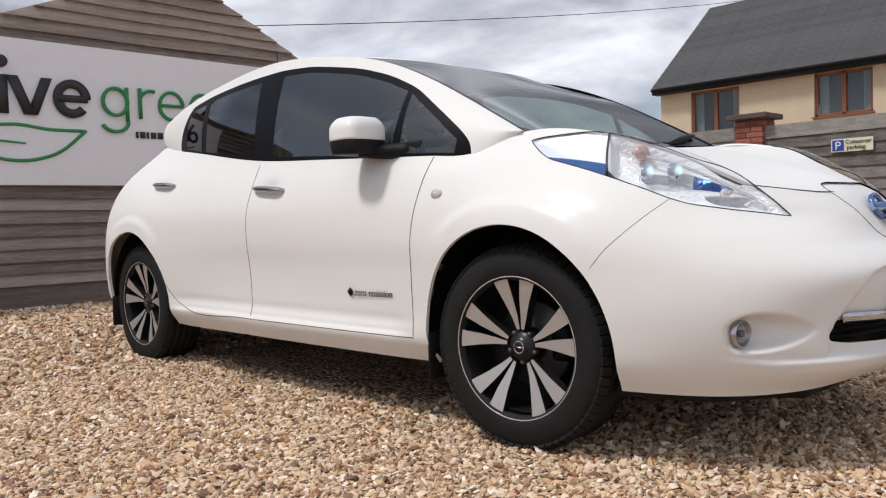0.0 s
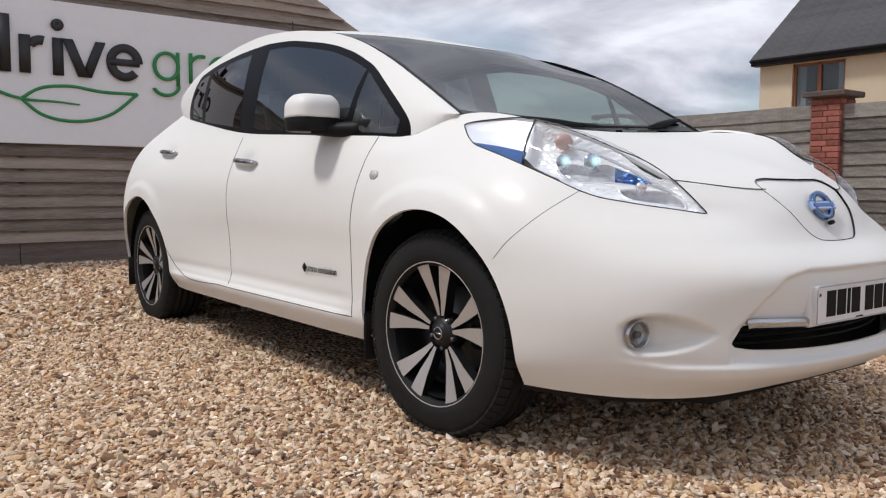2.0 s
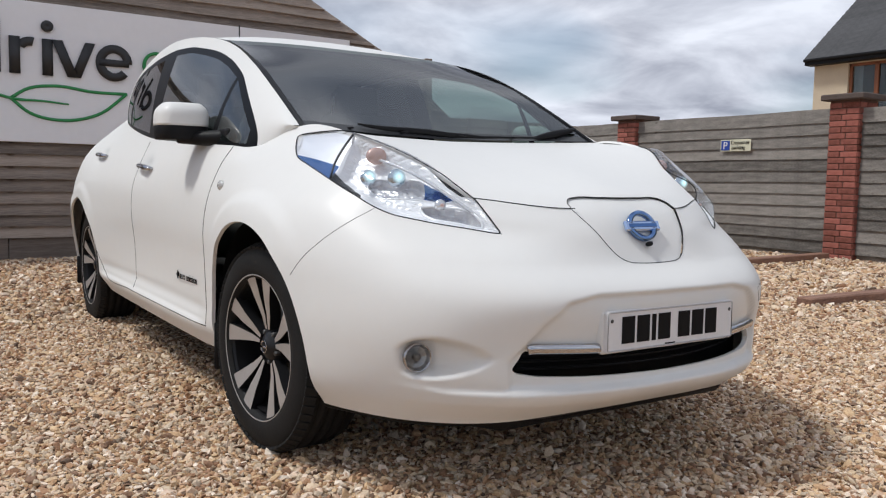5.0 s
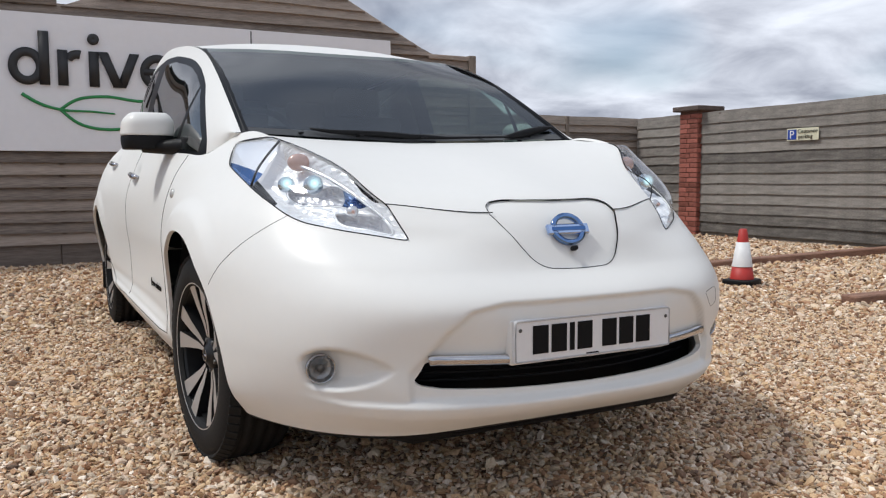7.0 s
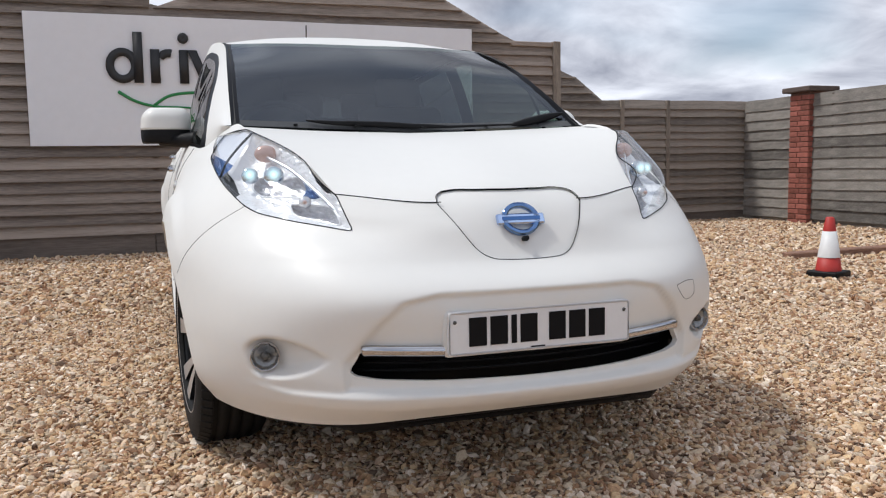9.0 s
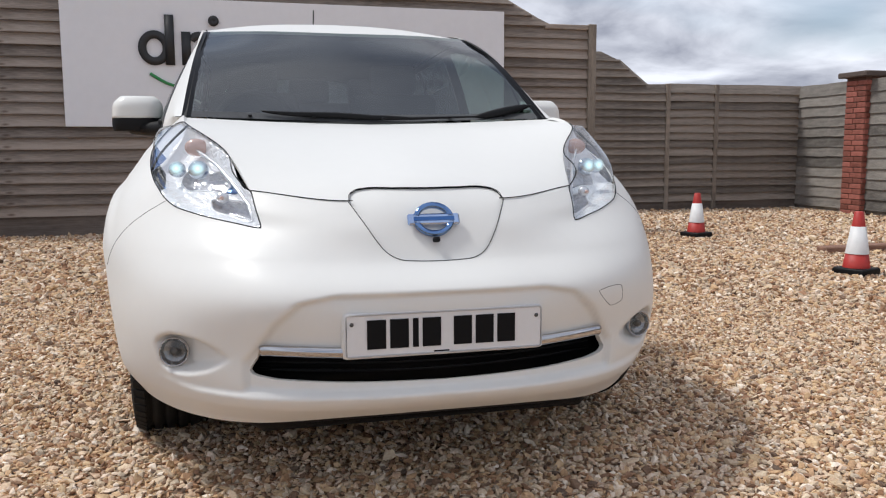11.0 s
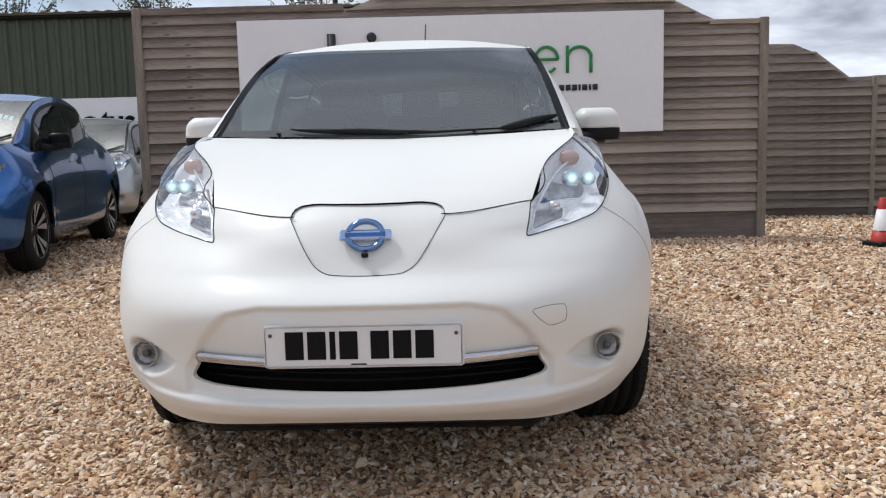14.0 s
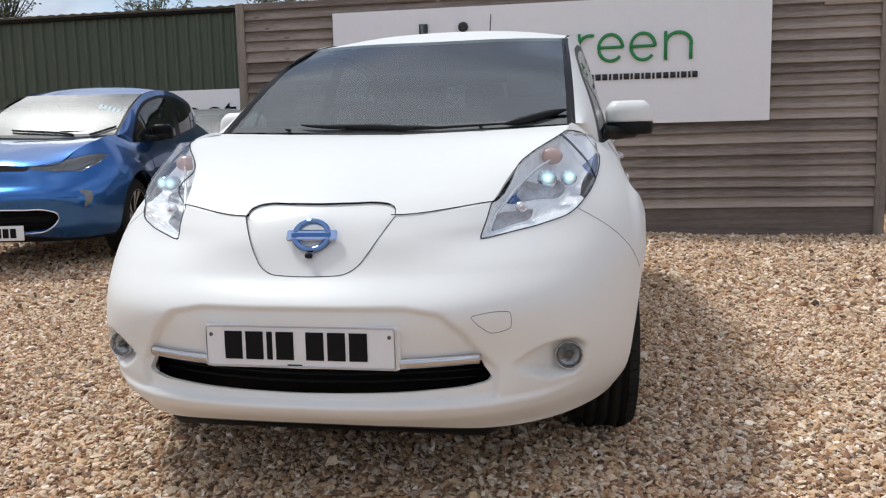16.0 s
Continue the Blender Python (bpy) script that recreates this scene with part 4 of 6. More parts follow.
WIDE_GRILLE = [(0, .455), (.25, .450), (.42, .440), (.475, .415), (.485, .385), (.455, .33), (.40, .292), (.255, .272), (0, .266)]
LAMP_LOWER = [(-.031, .261), (-.012, .233), (.016, .217), (.087, .205), (.156, .193), (.157, .210), (.113, .255), (.068, .268), (.011, .268)]
LAMP_UPPER = [(-.196, .333), (-.188, .358), (-.148, .360), (-.10, .350), (-.075, .368), (-.045, .362), (-.02, .345), (.02, .322), (.05, .303), (.075, .286), (.045, .281), (-.025, .286), (-.08, .285), (-.13, .282), (-.18, .31)]
GRILLE = [(0, .350), (.25, .353), (.40, .358), (.452, .366), (.462, .378), (.445, .405), (.437, .424), (.30, .414), (0, .410)]
RECESS = [(0, .562), (.26, .561), (.345, .545), (.40, .495), (.440, .435), (.470, .40), (.470, .33), (0, .33)]


def lamp_plane(p):
    """Places seen along the lamp's own facing."""
    d = Vector((0.60, -0.60, 0.53)).normalized()
    e = d.cross(Vector((0, 0, 1))).normalized()
    u = e.cross(d)
    return p.dot(e), p.dot(u)


def tread_wheel(parent, x, y, side, mats, detail):
    """A wheel on the side of the car: tyre, rim with five pairs of spokes, hub and brake."""
    w = part("wheel", lathe([(0.20, -0.10), (0.215, -0.11), (0.212, -0.095)], 40, "x"), mats["dark"], parent, "alloy wheel with machined spokes and a black tyre")
    w.matrix_basis = pose(x, y, WHEEL_R, 0, 0, (180 if side < 0 else 0) + (5 if detail and y < 1 else 0))
    R = WHEEL_R + 0.002
    prof = [(0.216, -0.10), (0.222, -0.108), (0.25, -0.112), (0.285, -0.108), (0.306, -0.098), (0.316, -0.086)]
    tyre = [(0.212, -0.095)] + prof
    for gx in (-0.055, -0.018, 0.018, 0.055):
        tyre += [(R, gx - 0.006), (R - 0.009, gx - 0.0045), (R - 0.009, gx + 0.0045), (R, gx + 0.006)]
    tyre += [(r, -h) for r, h in reversed(prof)] + [(0.212, 0.095)]
    part("tyre", lathe(tyre, 72, "x"), mats["tyre"], w, "black rubber tyre")
    if detail:
        me = None
        for ring_x in (0.086,):
            for k in range(66):
                a = 2 * math.pi * k / 66
                if me is None:
                    bm = box((0.036, 0.0255, 0.010), bevel=0.0015)
                    me = bpy.data.meshes.new("tread_block")
                    bm.to_mesh(me)
                    bm.free()
                    me.materials.append(mats["tyre"])
                ob = new("tread_block", me)
                ob.parent = w
                ob.matrix_basis = Matrix.Rotation(a, 4, "X") @ Matrix.Translation((ring_x, 0, R - 0.0095)) @ Matrix.Rotation(radians(26), 4, "Y")
    rim = [(0.214, 0.092), (0.226, 0.102), (0.2275, 0.107), (0.2245, 0.1085), (0.2185, 0.102), (0.206, 0.06), (0.195, -0.06), (0.205, -0.09), (0.212, -0.095)]
    part("rim", lathe(rim, 56, "x"), mats["dark"], w, "dark alloy rim")
    part("rim_edge", lathe([(0.2275, 0.1072), (0.2262, 0.1092), (0.2235, 0.1088), (0.222, 0.1065)], 56, "x"), mats["alloy"], w, "bright machined rim edge")
    part("barrel", lathe([(0.204, 0.085), (0.200, 0.02), (0.194, -0.05), (0.05, -0.055), (0.0, -0.055)], 48, "x"), mats["dark"], w)
    part("brake_disc", lathe([(0.0, 0.0), (0.135, 0.0), (0.138, -0.006), (0.138, -0.02)], 40, "x"), STEEL, w, "steel brake disc")
    part("caliper", box((0.05, 0.075, 0.13), (-0.0, -0.115 * side, 0.02), bevel=0.012), BLACK, w)
    hub = [(0.0, 0.082), (0.024, 0.081), (0.027, 0.076), (0.034, 0.073), (0.048, 0.064), (0.056, 0.048), (0.060, 0.02)]
    part("hub", lathe(hub, 40, "x"), mats["dark"], w, "dark hub with a centre cap")
    if detail:
        part("cap_ring", lathe([(0.0165, 0.083), (0.0185, 0.0842), (0.0205, 0.083)], 30, "x"), CHROME_SHADED, w)
        part("cap_bar", box((0.003, 0.036, 0.005), (0.0835, 0, 0)), CHROME_SHADED, w)
        for k in range(5):
            a = radians(72 * k + 54)
            nut = lathe([(0.0, 0.069), (0.0065, 0.069), (0.008, 0.066), (0.008, 0.05)], 6, "x")
            bmesh.ops.translate(nut, verts=nut.verts, vec=(0, 0.050 * math.cos(a), 0.050 * math.sin(a)))
            part("wheel_nut", nut, STEEL, w)
    for k in range(5):
        mid = 72 * k + 90
        # the dark web of a pair, and its two bright faces that widen outwards
        for s in (-1, 1):
            a0, a1 = radians(mid + s * 8.5), radians(mid + s * 13.5)
            bm = bmesh.new()

            def pt(r, a, off, h):
                return bm.verts.new((h, r * math.cos(a) - off * math.sin(a), r * math.sin(a) + off * math.cos(a)))
            st = []
            for r, hw, h in ((0.055, 0.0055, 0.070), (0.10, 0.0115, 0.076), (0.15, 0.0185, 0.088), (0.217, 0.0275, 0.101)):
                a = a0 + (a1 - a0) * (r - 0.046) / 0.17
                st.append([pt(r, a, -hw, h), pt(r, a, hw, h)])
            for q, v in zip(st[:-1], st[1:]):
                bm.faces.new((q[0], q[1], v[1], v[0]))
            face = bm.copy()
            part("spoke_face", face, mats["alloy"], w)
            r = bmesh.ops.extrude_face_region(bm, geom=list(bm.faces))
            bmesh.ops.translate(bm, verts=[g for g in r["geom"] if isinstance(g, bmesh.types.BMVert)], vec=(-0.035, 0, 0))
            bmesh.ops.translate(bm, verts=bm.verts, vec=(-0.0015, 0, 0))
            bmesh.ops.recalc_face_normals(bm, faces=bm.faces)
            part("spoke", bm, mats["dark"], w, smooth=False)
    return w


def lay(tree, pts, away, lift=0.0, step=0.6):
    """Drops points on the body along a direction; each becomes a place a little above it."""
    out = []
    d = Vector(away).normalized()
    for p in pts:
        hit, nrm, _, _ = tree.ray_cast(Vector(p) + d * step, -d)
        if hit is not None:
            out.append(hit + (nrm if nrm.dot(d) > 0 else -nrm) * lift)
    return out


def hatchback(name, label, paint, m, detail=True, look_of="swept"):
    """A five-door hatchback, built round its front axle, nose towards -y."""
    car = thing(name, label, "car", m)
    G = loft([ROW_FOOT, ROW_LIP, ROW_GRILLE, ROW_CREST, ROW_NOSE, ROW_HIP, ROW_LAMP, ROW_BELT], 270 if detail else 90, 142 if detail else 44)
    # soft hollows: the plate recess, the fog lamp bowls and the flared lip round the wheel arches
    near = poly_distance([(x, z) for x, z in RECESS] + [(-x, z) for x, z in reversed(RECESS[1:-1])])
    for r in range(G.shape[0]):
        for c in range(G.shape[1]):
            x, y, z = G[r, c]
            if y < -0.45 and z < 0.72 and look_of == "swept":
                d = near(x, z)
                if d < 0.02 and z > 0.33:
                    G[r, c, 1] += 0.017 * smooth01((0.007 - d) / 0.014)
                ax = abs(x)
                # fog lamp pocket: a floor that faces ahead at the lamp and runs out inwards
                floor_y = max(-0.652 + 0.16 * (ax - 0.643) if ax > 0.600 else -0.659 - (0.600 - ax) * 1.6, y)
                u = ax - 0.643
                half = 0.049 * (math.sqrt(max(1 - (u / 0.050) ** 2, 0)) if u > 0 else 1 - (u / 0.135) ** 2)
                open_to = smooth01((half - abs(z - 0.400 + 0.04 * u)) / 0.016 + 0.35)
                G[r, c, 1] += (floor_y - y) * open_to
    for hy, hz in ((1.385, .885), (2.42, .953)):
        k = ((G[..., 1] - hy) / 0.085) ** 2 + ((G[..., 2] - hz) / 0.04) ** 2
        G[..., 0] -= np.sign(G[..., 0]) * 0.016 * np.exp(-k * 1.3)
    # the sill stands out below the doors, and a crease runs from the fog lamps under the mouth
    if look_of == "swept":
        inside = np.clip((G[..., 1] - 0.40) / 0.15, 0, 1) * np.clip((2.35 - G[..., 1]) / 0.15, 0, 1)
        k = np.clip((0.338 - G[..., 2]) / 0.02, 0, 1)
        G[..., 0] += np.sign(G[..., 0]) * inside * (0.013 * k - 0.007 * np.exp(-((G[..., 2] - 0.375) / 0.024) ** 2))
        crease = np.interp(np.abs(G[..., 0]), (0, .25, .46, .60, .72, .80), (.335, .333, .326, .326, .345, .39))
        k = np.clip((crease - G[..., 2]) / 0.012, 0, 1) * np.clip((G[..., 2] - 0.235) / 0.05, 0, 1) * np.clip((-0.42 - G[..., 1]) / 0.1, 0, 1) * np.clip((0.70 - np.abs(G[..., 0])) / 0.12, 0, 1)
        G[..., 1] -= 0.014 * k
    # the lip round each wheel arch swells a little
    for cy in (AXLE, REACH):
        rr = np.hypot(G[..., 1] - cy, G[..., 2] - 0.335)
        k = np.clip(1 - (rr - ARCH_R - 0.055) / 0.05, 0, 1)
        k = k * k * (3 - 2 * k) * np.clip((0.36 - np.abs(G[..., 1] - cy)) / 0.12, 0, 1)
        G[..., 0] += np.sign(G[..., 0]) * 0.011 * k
    shell = sheet(G, wrap=True)
    bmesh.ops.recalc_face_normals(shell, faces=shell.faces)
    tree = mathutils_bvh(shell)
    for cy in (AXLE, REACH):
        hole = carve(shell, lambda p: max(math.hypot(p.y - cy, p.z - 0.335) - ARCH_R - 0.008 * (cy > 1), 0.55 - abs(p.x)))
        hole.free()
    lamp_out = poly_distance([lamp_plane(Vector(p)) for p in (LAMP if look_of == "swept" else SLIM_LAMP)])
    lamps = carve(shell, lambda p: max(lamp_out(*lamp_plane(Vector((abs(p.x), p.y, p.z)))), p.y - 0.08, (0.35 if look_of == "swept" else 0.245) - abs(p.x)))
    lip = GRILLE if look_of == "swept" else WIDE_GRILLE
    grille_out = poly_distance(lip + [(-x, z) for x, z in reversed(lip[1:-1])])
    mouth = carve(shell, lambda p: max(grille_out(p.x, p.z), p.y + 0.5))
    if look_of != "swept":
        band = carve(shell, lambda p: max(abs(p.x) - 0.242, 0.735 - p.z, p.y + 0.5))
        part("front_band", thicken(band, 0.01), GLOSS_BLACK, car, "gloss black band between the headlamps")
        slit_out = poly_distance([(.59, .590), (.68, .578), (.695, .53), (.685, .49), (.61, .40), (.655, .50), (.65, .545)])
        slits = carve(shell, lambda p: max(slit_out(abs(p.x), p.z), p.y + 0.4))
        for piece in islands(slits):
            part("corner_slit", piece, LAMP_SMOKED, car, "curved running lamp in the bumper corner")
    bumper = carve(shell, lambda p: p.y - float(np.interp(p.z, (.58, .625, .675, .73, .77), (-.32, -.35, -.395, -.44, -.47))))
    rear = carve(shell, lambda p: -(p.y - (2.30 if p.z < 0.72 else 2.30 + (p.z - 0.72) * 0.9)))
    sill = carve(shell, lambda p: max(p.z - 0.318, 0.44 - p.y))
    rdoor = carve(shell, lambda p: 1.525 - p.y)
    fdoor = carve(shell, lambda p: float(np.interp(p.z, (.325, .5, .7, .86, .95), (.442, .438, .425, .402, .395))) - p.y)
    body_parts = {}
    for nm, bm, lab in (("front_bumper", bumper, ""), ("wings", shell, ""), ("front_doors", fdoor, ""), ("rear_doors", rdoor, ""), ("rear_quarter", rear, ""), ("sills", sill, "")):
        bm.normal_update()
        if nm in ("wings", "front_doors", "rear_doors", "sills"):
            for side, word in ((1, "left"), (-1, "right")):
                half = bm.copy()
                bmesh.ops.delete(half, geom=[f for f in half.faces if f.calc_center_median().x * side < 0], context="FACES")
                body_parts[nm, side] = part({"wings": "wing", "front_doors": "front_door", "rear_doors": "rear_door", "sills": "sill"}[nm], thicken(half, 0.012), paint, car)
            bm.free()
        else:
            body_parts[nm] = part(nm, thicken(bm, 0.014), paint, car)
    part("mouth_back", box((0.94, 0.05, 0.22), (0, -0.74, 0.365)), BLACK, car)
    mouth.free()
    # bonnet, windscreen, roof, tailgate
    belt = np.array(ROW_BELT, float)
    top_row = [tuple(q) for q in G[-1][: G.shape[1] // 2] if 0 <= q[0] < .4415 and q[1] < -.5] + [tuple(belt[2])]
    bon_front = top_row
    bonnet = sheet(coons(bon_front, [(0, .185, .992), (.35, .165, 1.0), (.645, .07, 1.010)], belt[2:6], [(0, -.742, .79), (0, -.70, .814), (0, -.58, .852), (0, -.42, .896), (0, -.1, .962), (0, .185, .992)], 20, 30, 0.006))
    bmesh.ops.recalc_face_normals(bonnet, faces=bonnet.faces)
    bonnet_tree = mathutils_bvh(bonnet)
    part("bonnet", thicken(bonnet, 0.012), paint, car)
    front_edge = spline([(0, .185, .982), (.35, .165, .990), (.640, .072, 1.000)], 24)
    back_edge = front_edge + np.array([0, 0.11, -0.03])
    both = np.stack([front_edge, back_edge])
    both = np.concatenate([both[:, :0:-1] * np.array([-1, 1, 1]), both], axis=1)
    part("scuttle", sheet(both), COWL, car, "grey plastic scuttle below the windscreen")
    rail = np.array(RAIL, float)
    ws_low = [(0, .18, .998), (.35, .165, 1.008), (.643, .076, 1.014)]
    ws_top = [(0, .89, 1.408), (.35, .925, 1.412), (.588, 1.0, 1.412)]
    screen = sheet(coons(ws_low, ws_top, rail[0:4], [(0, .18, .998), (0, .54, 1.225), (0, .89, 1.408)], 18, 24, 0.008))
    bmesh.ops.recalc_face_normals(screen, faces=screen.faces)
    screen_tree = mathutils_bvh(screen)

    def frit(p):
        return 0.031 - min((p - q).length for q in frit_line)
    frit_line = [Vector(q) * 1.0 for q in spline(rail[0:4], 40)] + [Vector((-q[0], q[1], q[2])) for q in spline(rail[0:4], 40)]
    pillars = carve(screen, lambda p: -frit(p))
    edge = carve(screen, lambda p: p.z - 1.028 - 0.01 * abs(p.x))
    w = part("windscreen", screen, GLASS if detail else GLASS_DUSTY, car, "tinted windscreen reflecting clouds")
    w.visible_shadow = False
    for piece in islands(pillars):
        part("screen_surround", piece, GLOSS_BLACK, car, "black windscreen edge")
    part("cowl", edge, COWL, car, "black plastic cowl below the windscreen")
    roof = sheet(coons(ws_top, [(0, 3.12, 1.42), (.3, 3.08, 1.40), (.50, 2.95, 1.345)], rail[3:8], [(0, .89, 1.408), (0, 1.2, 1.486), (0, 1.65, 1.535), (0, 2.4, 1.50), (0, 3.12, 1.42)], 16, 40, 0.0))
    bmesh.ops.recalc_face_normals(roof, faces=roof.faces)
    lining = roof.copy()
    for v in lining.verts:
        v.co = Vector((v.co.x * 0.985, v.co.y, v.co.z - 0.030))
    part("headliner", lining, CLOTH, car, "dark roof lining")
    part("roof", thicken(roof, 0.012), paint, car)
    # sides above the belt: pillars in body colour, black surround and dark panes
    lowc, topc = curve_pairs(belt[5:13], np.vstack([rail, [[.50, 2.97, 1.34]]])[:8], 90)
    win = poly_distance(rounded(WINDOW, 0.05, 3))
    pane_at = [(0.62, 1.45), (1.62, 2.13), (2.19, 2.41)]
    for side in (1, -1):
        a = np.linspace(0, 1, 18)[:, None, None]
        S = (1 - a) * lowc[None] + a * topc[None]
        S[..., 0] += (0.020 * 4 * a * (1 - a))[..., 0]
        S[..., 0] *= side
        bm = sheet(S)
        bmesh.ops.recalc_face_normals(bm, faces=bm.faces)
        if sum(f.normal.x for f in bm.faces) * side < 0:
            bmesh.ops.reverse_faces(bm, faces=bm.faces)
        black = carve(bm, lambda p: win(p.y, p.z))
        liner = bm.copy()
        for v in liner.verts:
            v.co.x -= side * 0.016
        part("pillar_lining", liner, DASH, car, "dark inner pillar lining")
        part("side_frame", bm, paint, car)
        inner = poly_distance(rounded([(.275, .955), (.29, .99), (.42, 1.085), (.60, 1.208), (.76, 1.272), (.92, 1.32), (1.05, 1.348), (1.28, 1.388), (1.5, 1.398), (1.8, 1.39), (2.15, 1.37), (2.39, 1.345), (2.44, 1.28), (2.485, 1.185), (2.44, 1.152), (2.2, 1.117), (1.5, 1.033), (1.0, 1.0), (.45, .968)], 0.02, 3))
        glassy = carve(black, lambda p: inner(p.y, p.z))
        surround = part("window_surround", thicken(black, 0.010), GLOSS_BLACK, car, "gloss black window surround")
        rest = glassy
        quarter = carve(rest, lambda p: max(p.y - 0.585 - (p.z - 1.1) * 0.10, 0.31 - p.y))
        for v in quarter.verts:
            v.co.x -= side * 0.0004
        part("quarter_pane", quarter, GLASS_SIDE, car, "small fixed front quarter window").visible_shadow = False
        for k, (ya, yb) in enumerate(pane_at):
            lean = 0.16
            g = carve(rest, lambda p: max(ya - (p.y - (p.z - 1.2) * lean), (p.y - (p.z - 1.2) * lean) - yb) if k else max(0.62 - p.y - (1.15 - p.z) * 0.0, (p.y - (p.z - 1.2) * 0.10) - 1.45))
            for v in g.verts:
                v.co.x -= side * 0.0004
            pane = part("side_pane", g, GLASS_SIDE if k == 0 else GLASS_DARK, car, "tinted front side window" if k == 0 else "dark tinted rear side window")
            pane.visible_shadow = False
        for piece in islands(rest):
            part("pillar_trim", piece, GLOSS_BLACK, surround, "black pillar between the panes")
    hatch_low = curve_pairs(belt[12:15], np.array([(.50, 2.95, 1.345), (.3, 3.08, 1.40), (0, 3.12, 1.42)]), 14)
    a = np.linspace(0, 1, 10)[:, None, None]
    H = (1 - a) * hatch_low[0][None] + a * hatch_low[1][None]
    H = np.concatenate([H, H[:, :-1][:, ::-1] * np.array([-1, 1, 1])], axis=1)
    part("tailgate", sheet(H), GLASS_DARK, car, "rear window")
    # underside, wheel housings, cabin
    part("underbody", prism([(-.42, -.72), (.42, -.72), (.52, -.42), (.52, .42), (.70, .46), (.70, 2.22), (.52, 2.26), (.52, 3.2), (-.52, 3.2), (-.52, 2.26), (-.70, 2.22), (-.70, .46), (-.52, .42), (-.52, -.42)], 0.06, m=pose(0, 0, 0.30, -90)), BLACK, car)
    part("undertray", prism([(-.44, -.76), (.44, -.76), (.55, -.56), (.53, -.40), (.53, .42), (.66, .46), (.66, 2.22), (.53, 2.26), (.53, 3.1), (-.53, 3.1), (-.53, 2.26), (-.66, 2.22), (-.66, .46), (-.53, .42), (-.53, -.40), (-.55, -.56)], 0.10, bevel=0.02, m=pose(0, 0, 0.295, -90)), BLACK, car, "black plastic undertray")
    part("air_dam", tube(lay_row(ROW_FOOT, 0.012, -0.06), 0.020, 8, flat=1.3), BLACK, car, "black lower edge of the bumper")
    part("bulkhead", box((1.18, 0.05, 0.66), (0, 0.46, 0.58)), BLACK, car)
    for cy in (AXLE, REACH):
        for side in (1, -1):
            hs = [(ARCH_R + 0.012, -0.016), (ARCH_R + 0.02, -0.10), (ARCH_R + 0.01, -0.27), (0.0, -0.28)]
            bm = lathe(hs, 40, "x")
            bmesh.ops.delete(bm, geom=[v for v in bm.verts if v.co.z < -0.075], context="VERTS")
            for v in bm.verts:
                if cy == AXLE and v.co.y * side < -0.18:
                    v.co.x = min(v.co.x, -0.065)
            ob = part("wheel_housing", bm, BLACK, car)
            ob.matrix_basis = pose(side * 0.825, cy, 0.335, 0, 0, 180 if side < 0 else 0)
            tread_wheel(car, side * 0.712, cy, side, {"dark": ALLOY_DARK, "alloy": ALLOY, "tyre": RUBBER}, detail)
        for side in (1, -1):
            part("mudflap", box((0.15, 0.015, 0.17), (side * 0.752, cy + 0.375, 0.26), bevel=0.006), BLACK, car, "black rubber mudflap")
    cabin(car, detail)
    head_lamps(car, lamps, detail, look_of)
    return car, tree, bonnet_tree, screen_tree


def rim_loops(bm):
    """The free edges of a sheet as closed loops of places."""
    nxt = {}
    for e in bm.edges:
        if e.is_boundary:
            for a, b in (tuple(e.verts), tuple(e.verts)[::-1]):
                nxt.setdefault(a, []).append(b)
    loops = []
    while nxt:
        a = next(iter(nxt))
        loop, prev = [a], None
        while True:
            o = [v for v in nxt.get(loop[-1], []) if v is not prev]
            if not o or o[0] is loop[0]:
                break
            prev = loop[-1]
            loop.append(o[0])
            if len(loop) > 2000:
                break
        for v in loop:
            nxt.pop(v, None)
        loops.append([v.co.copy() for v in loop])
    return loops


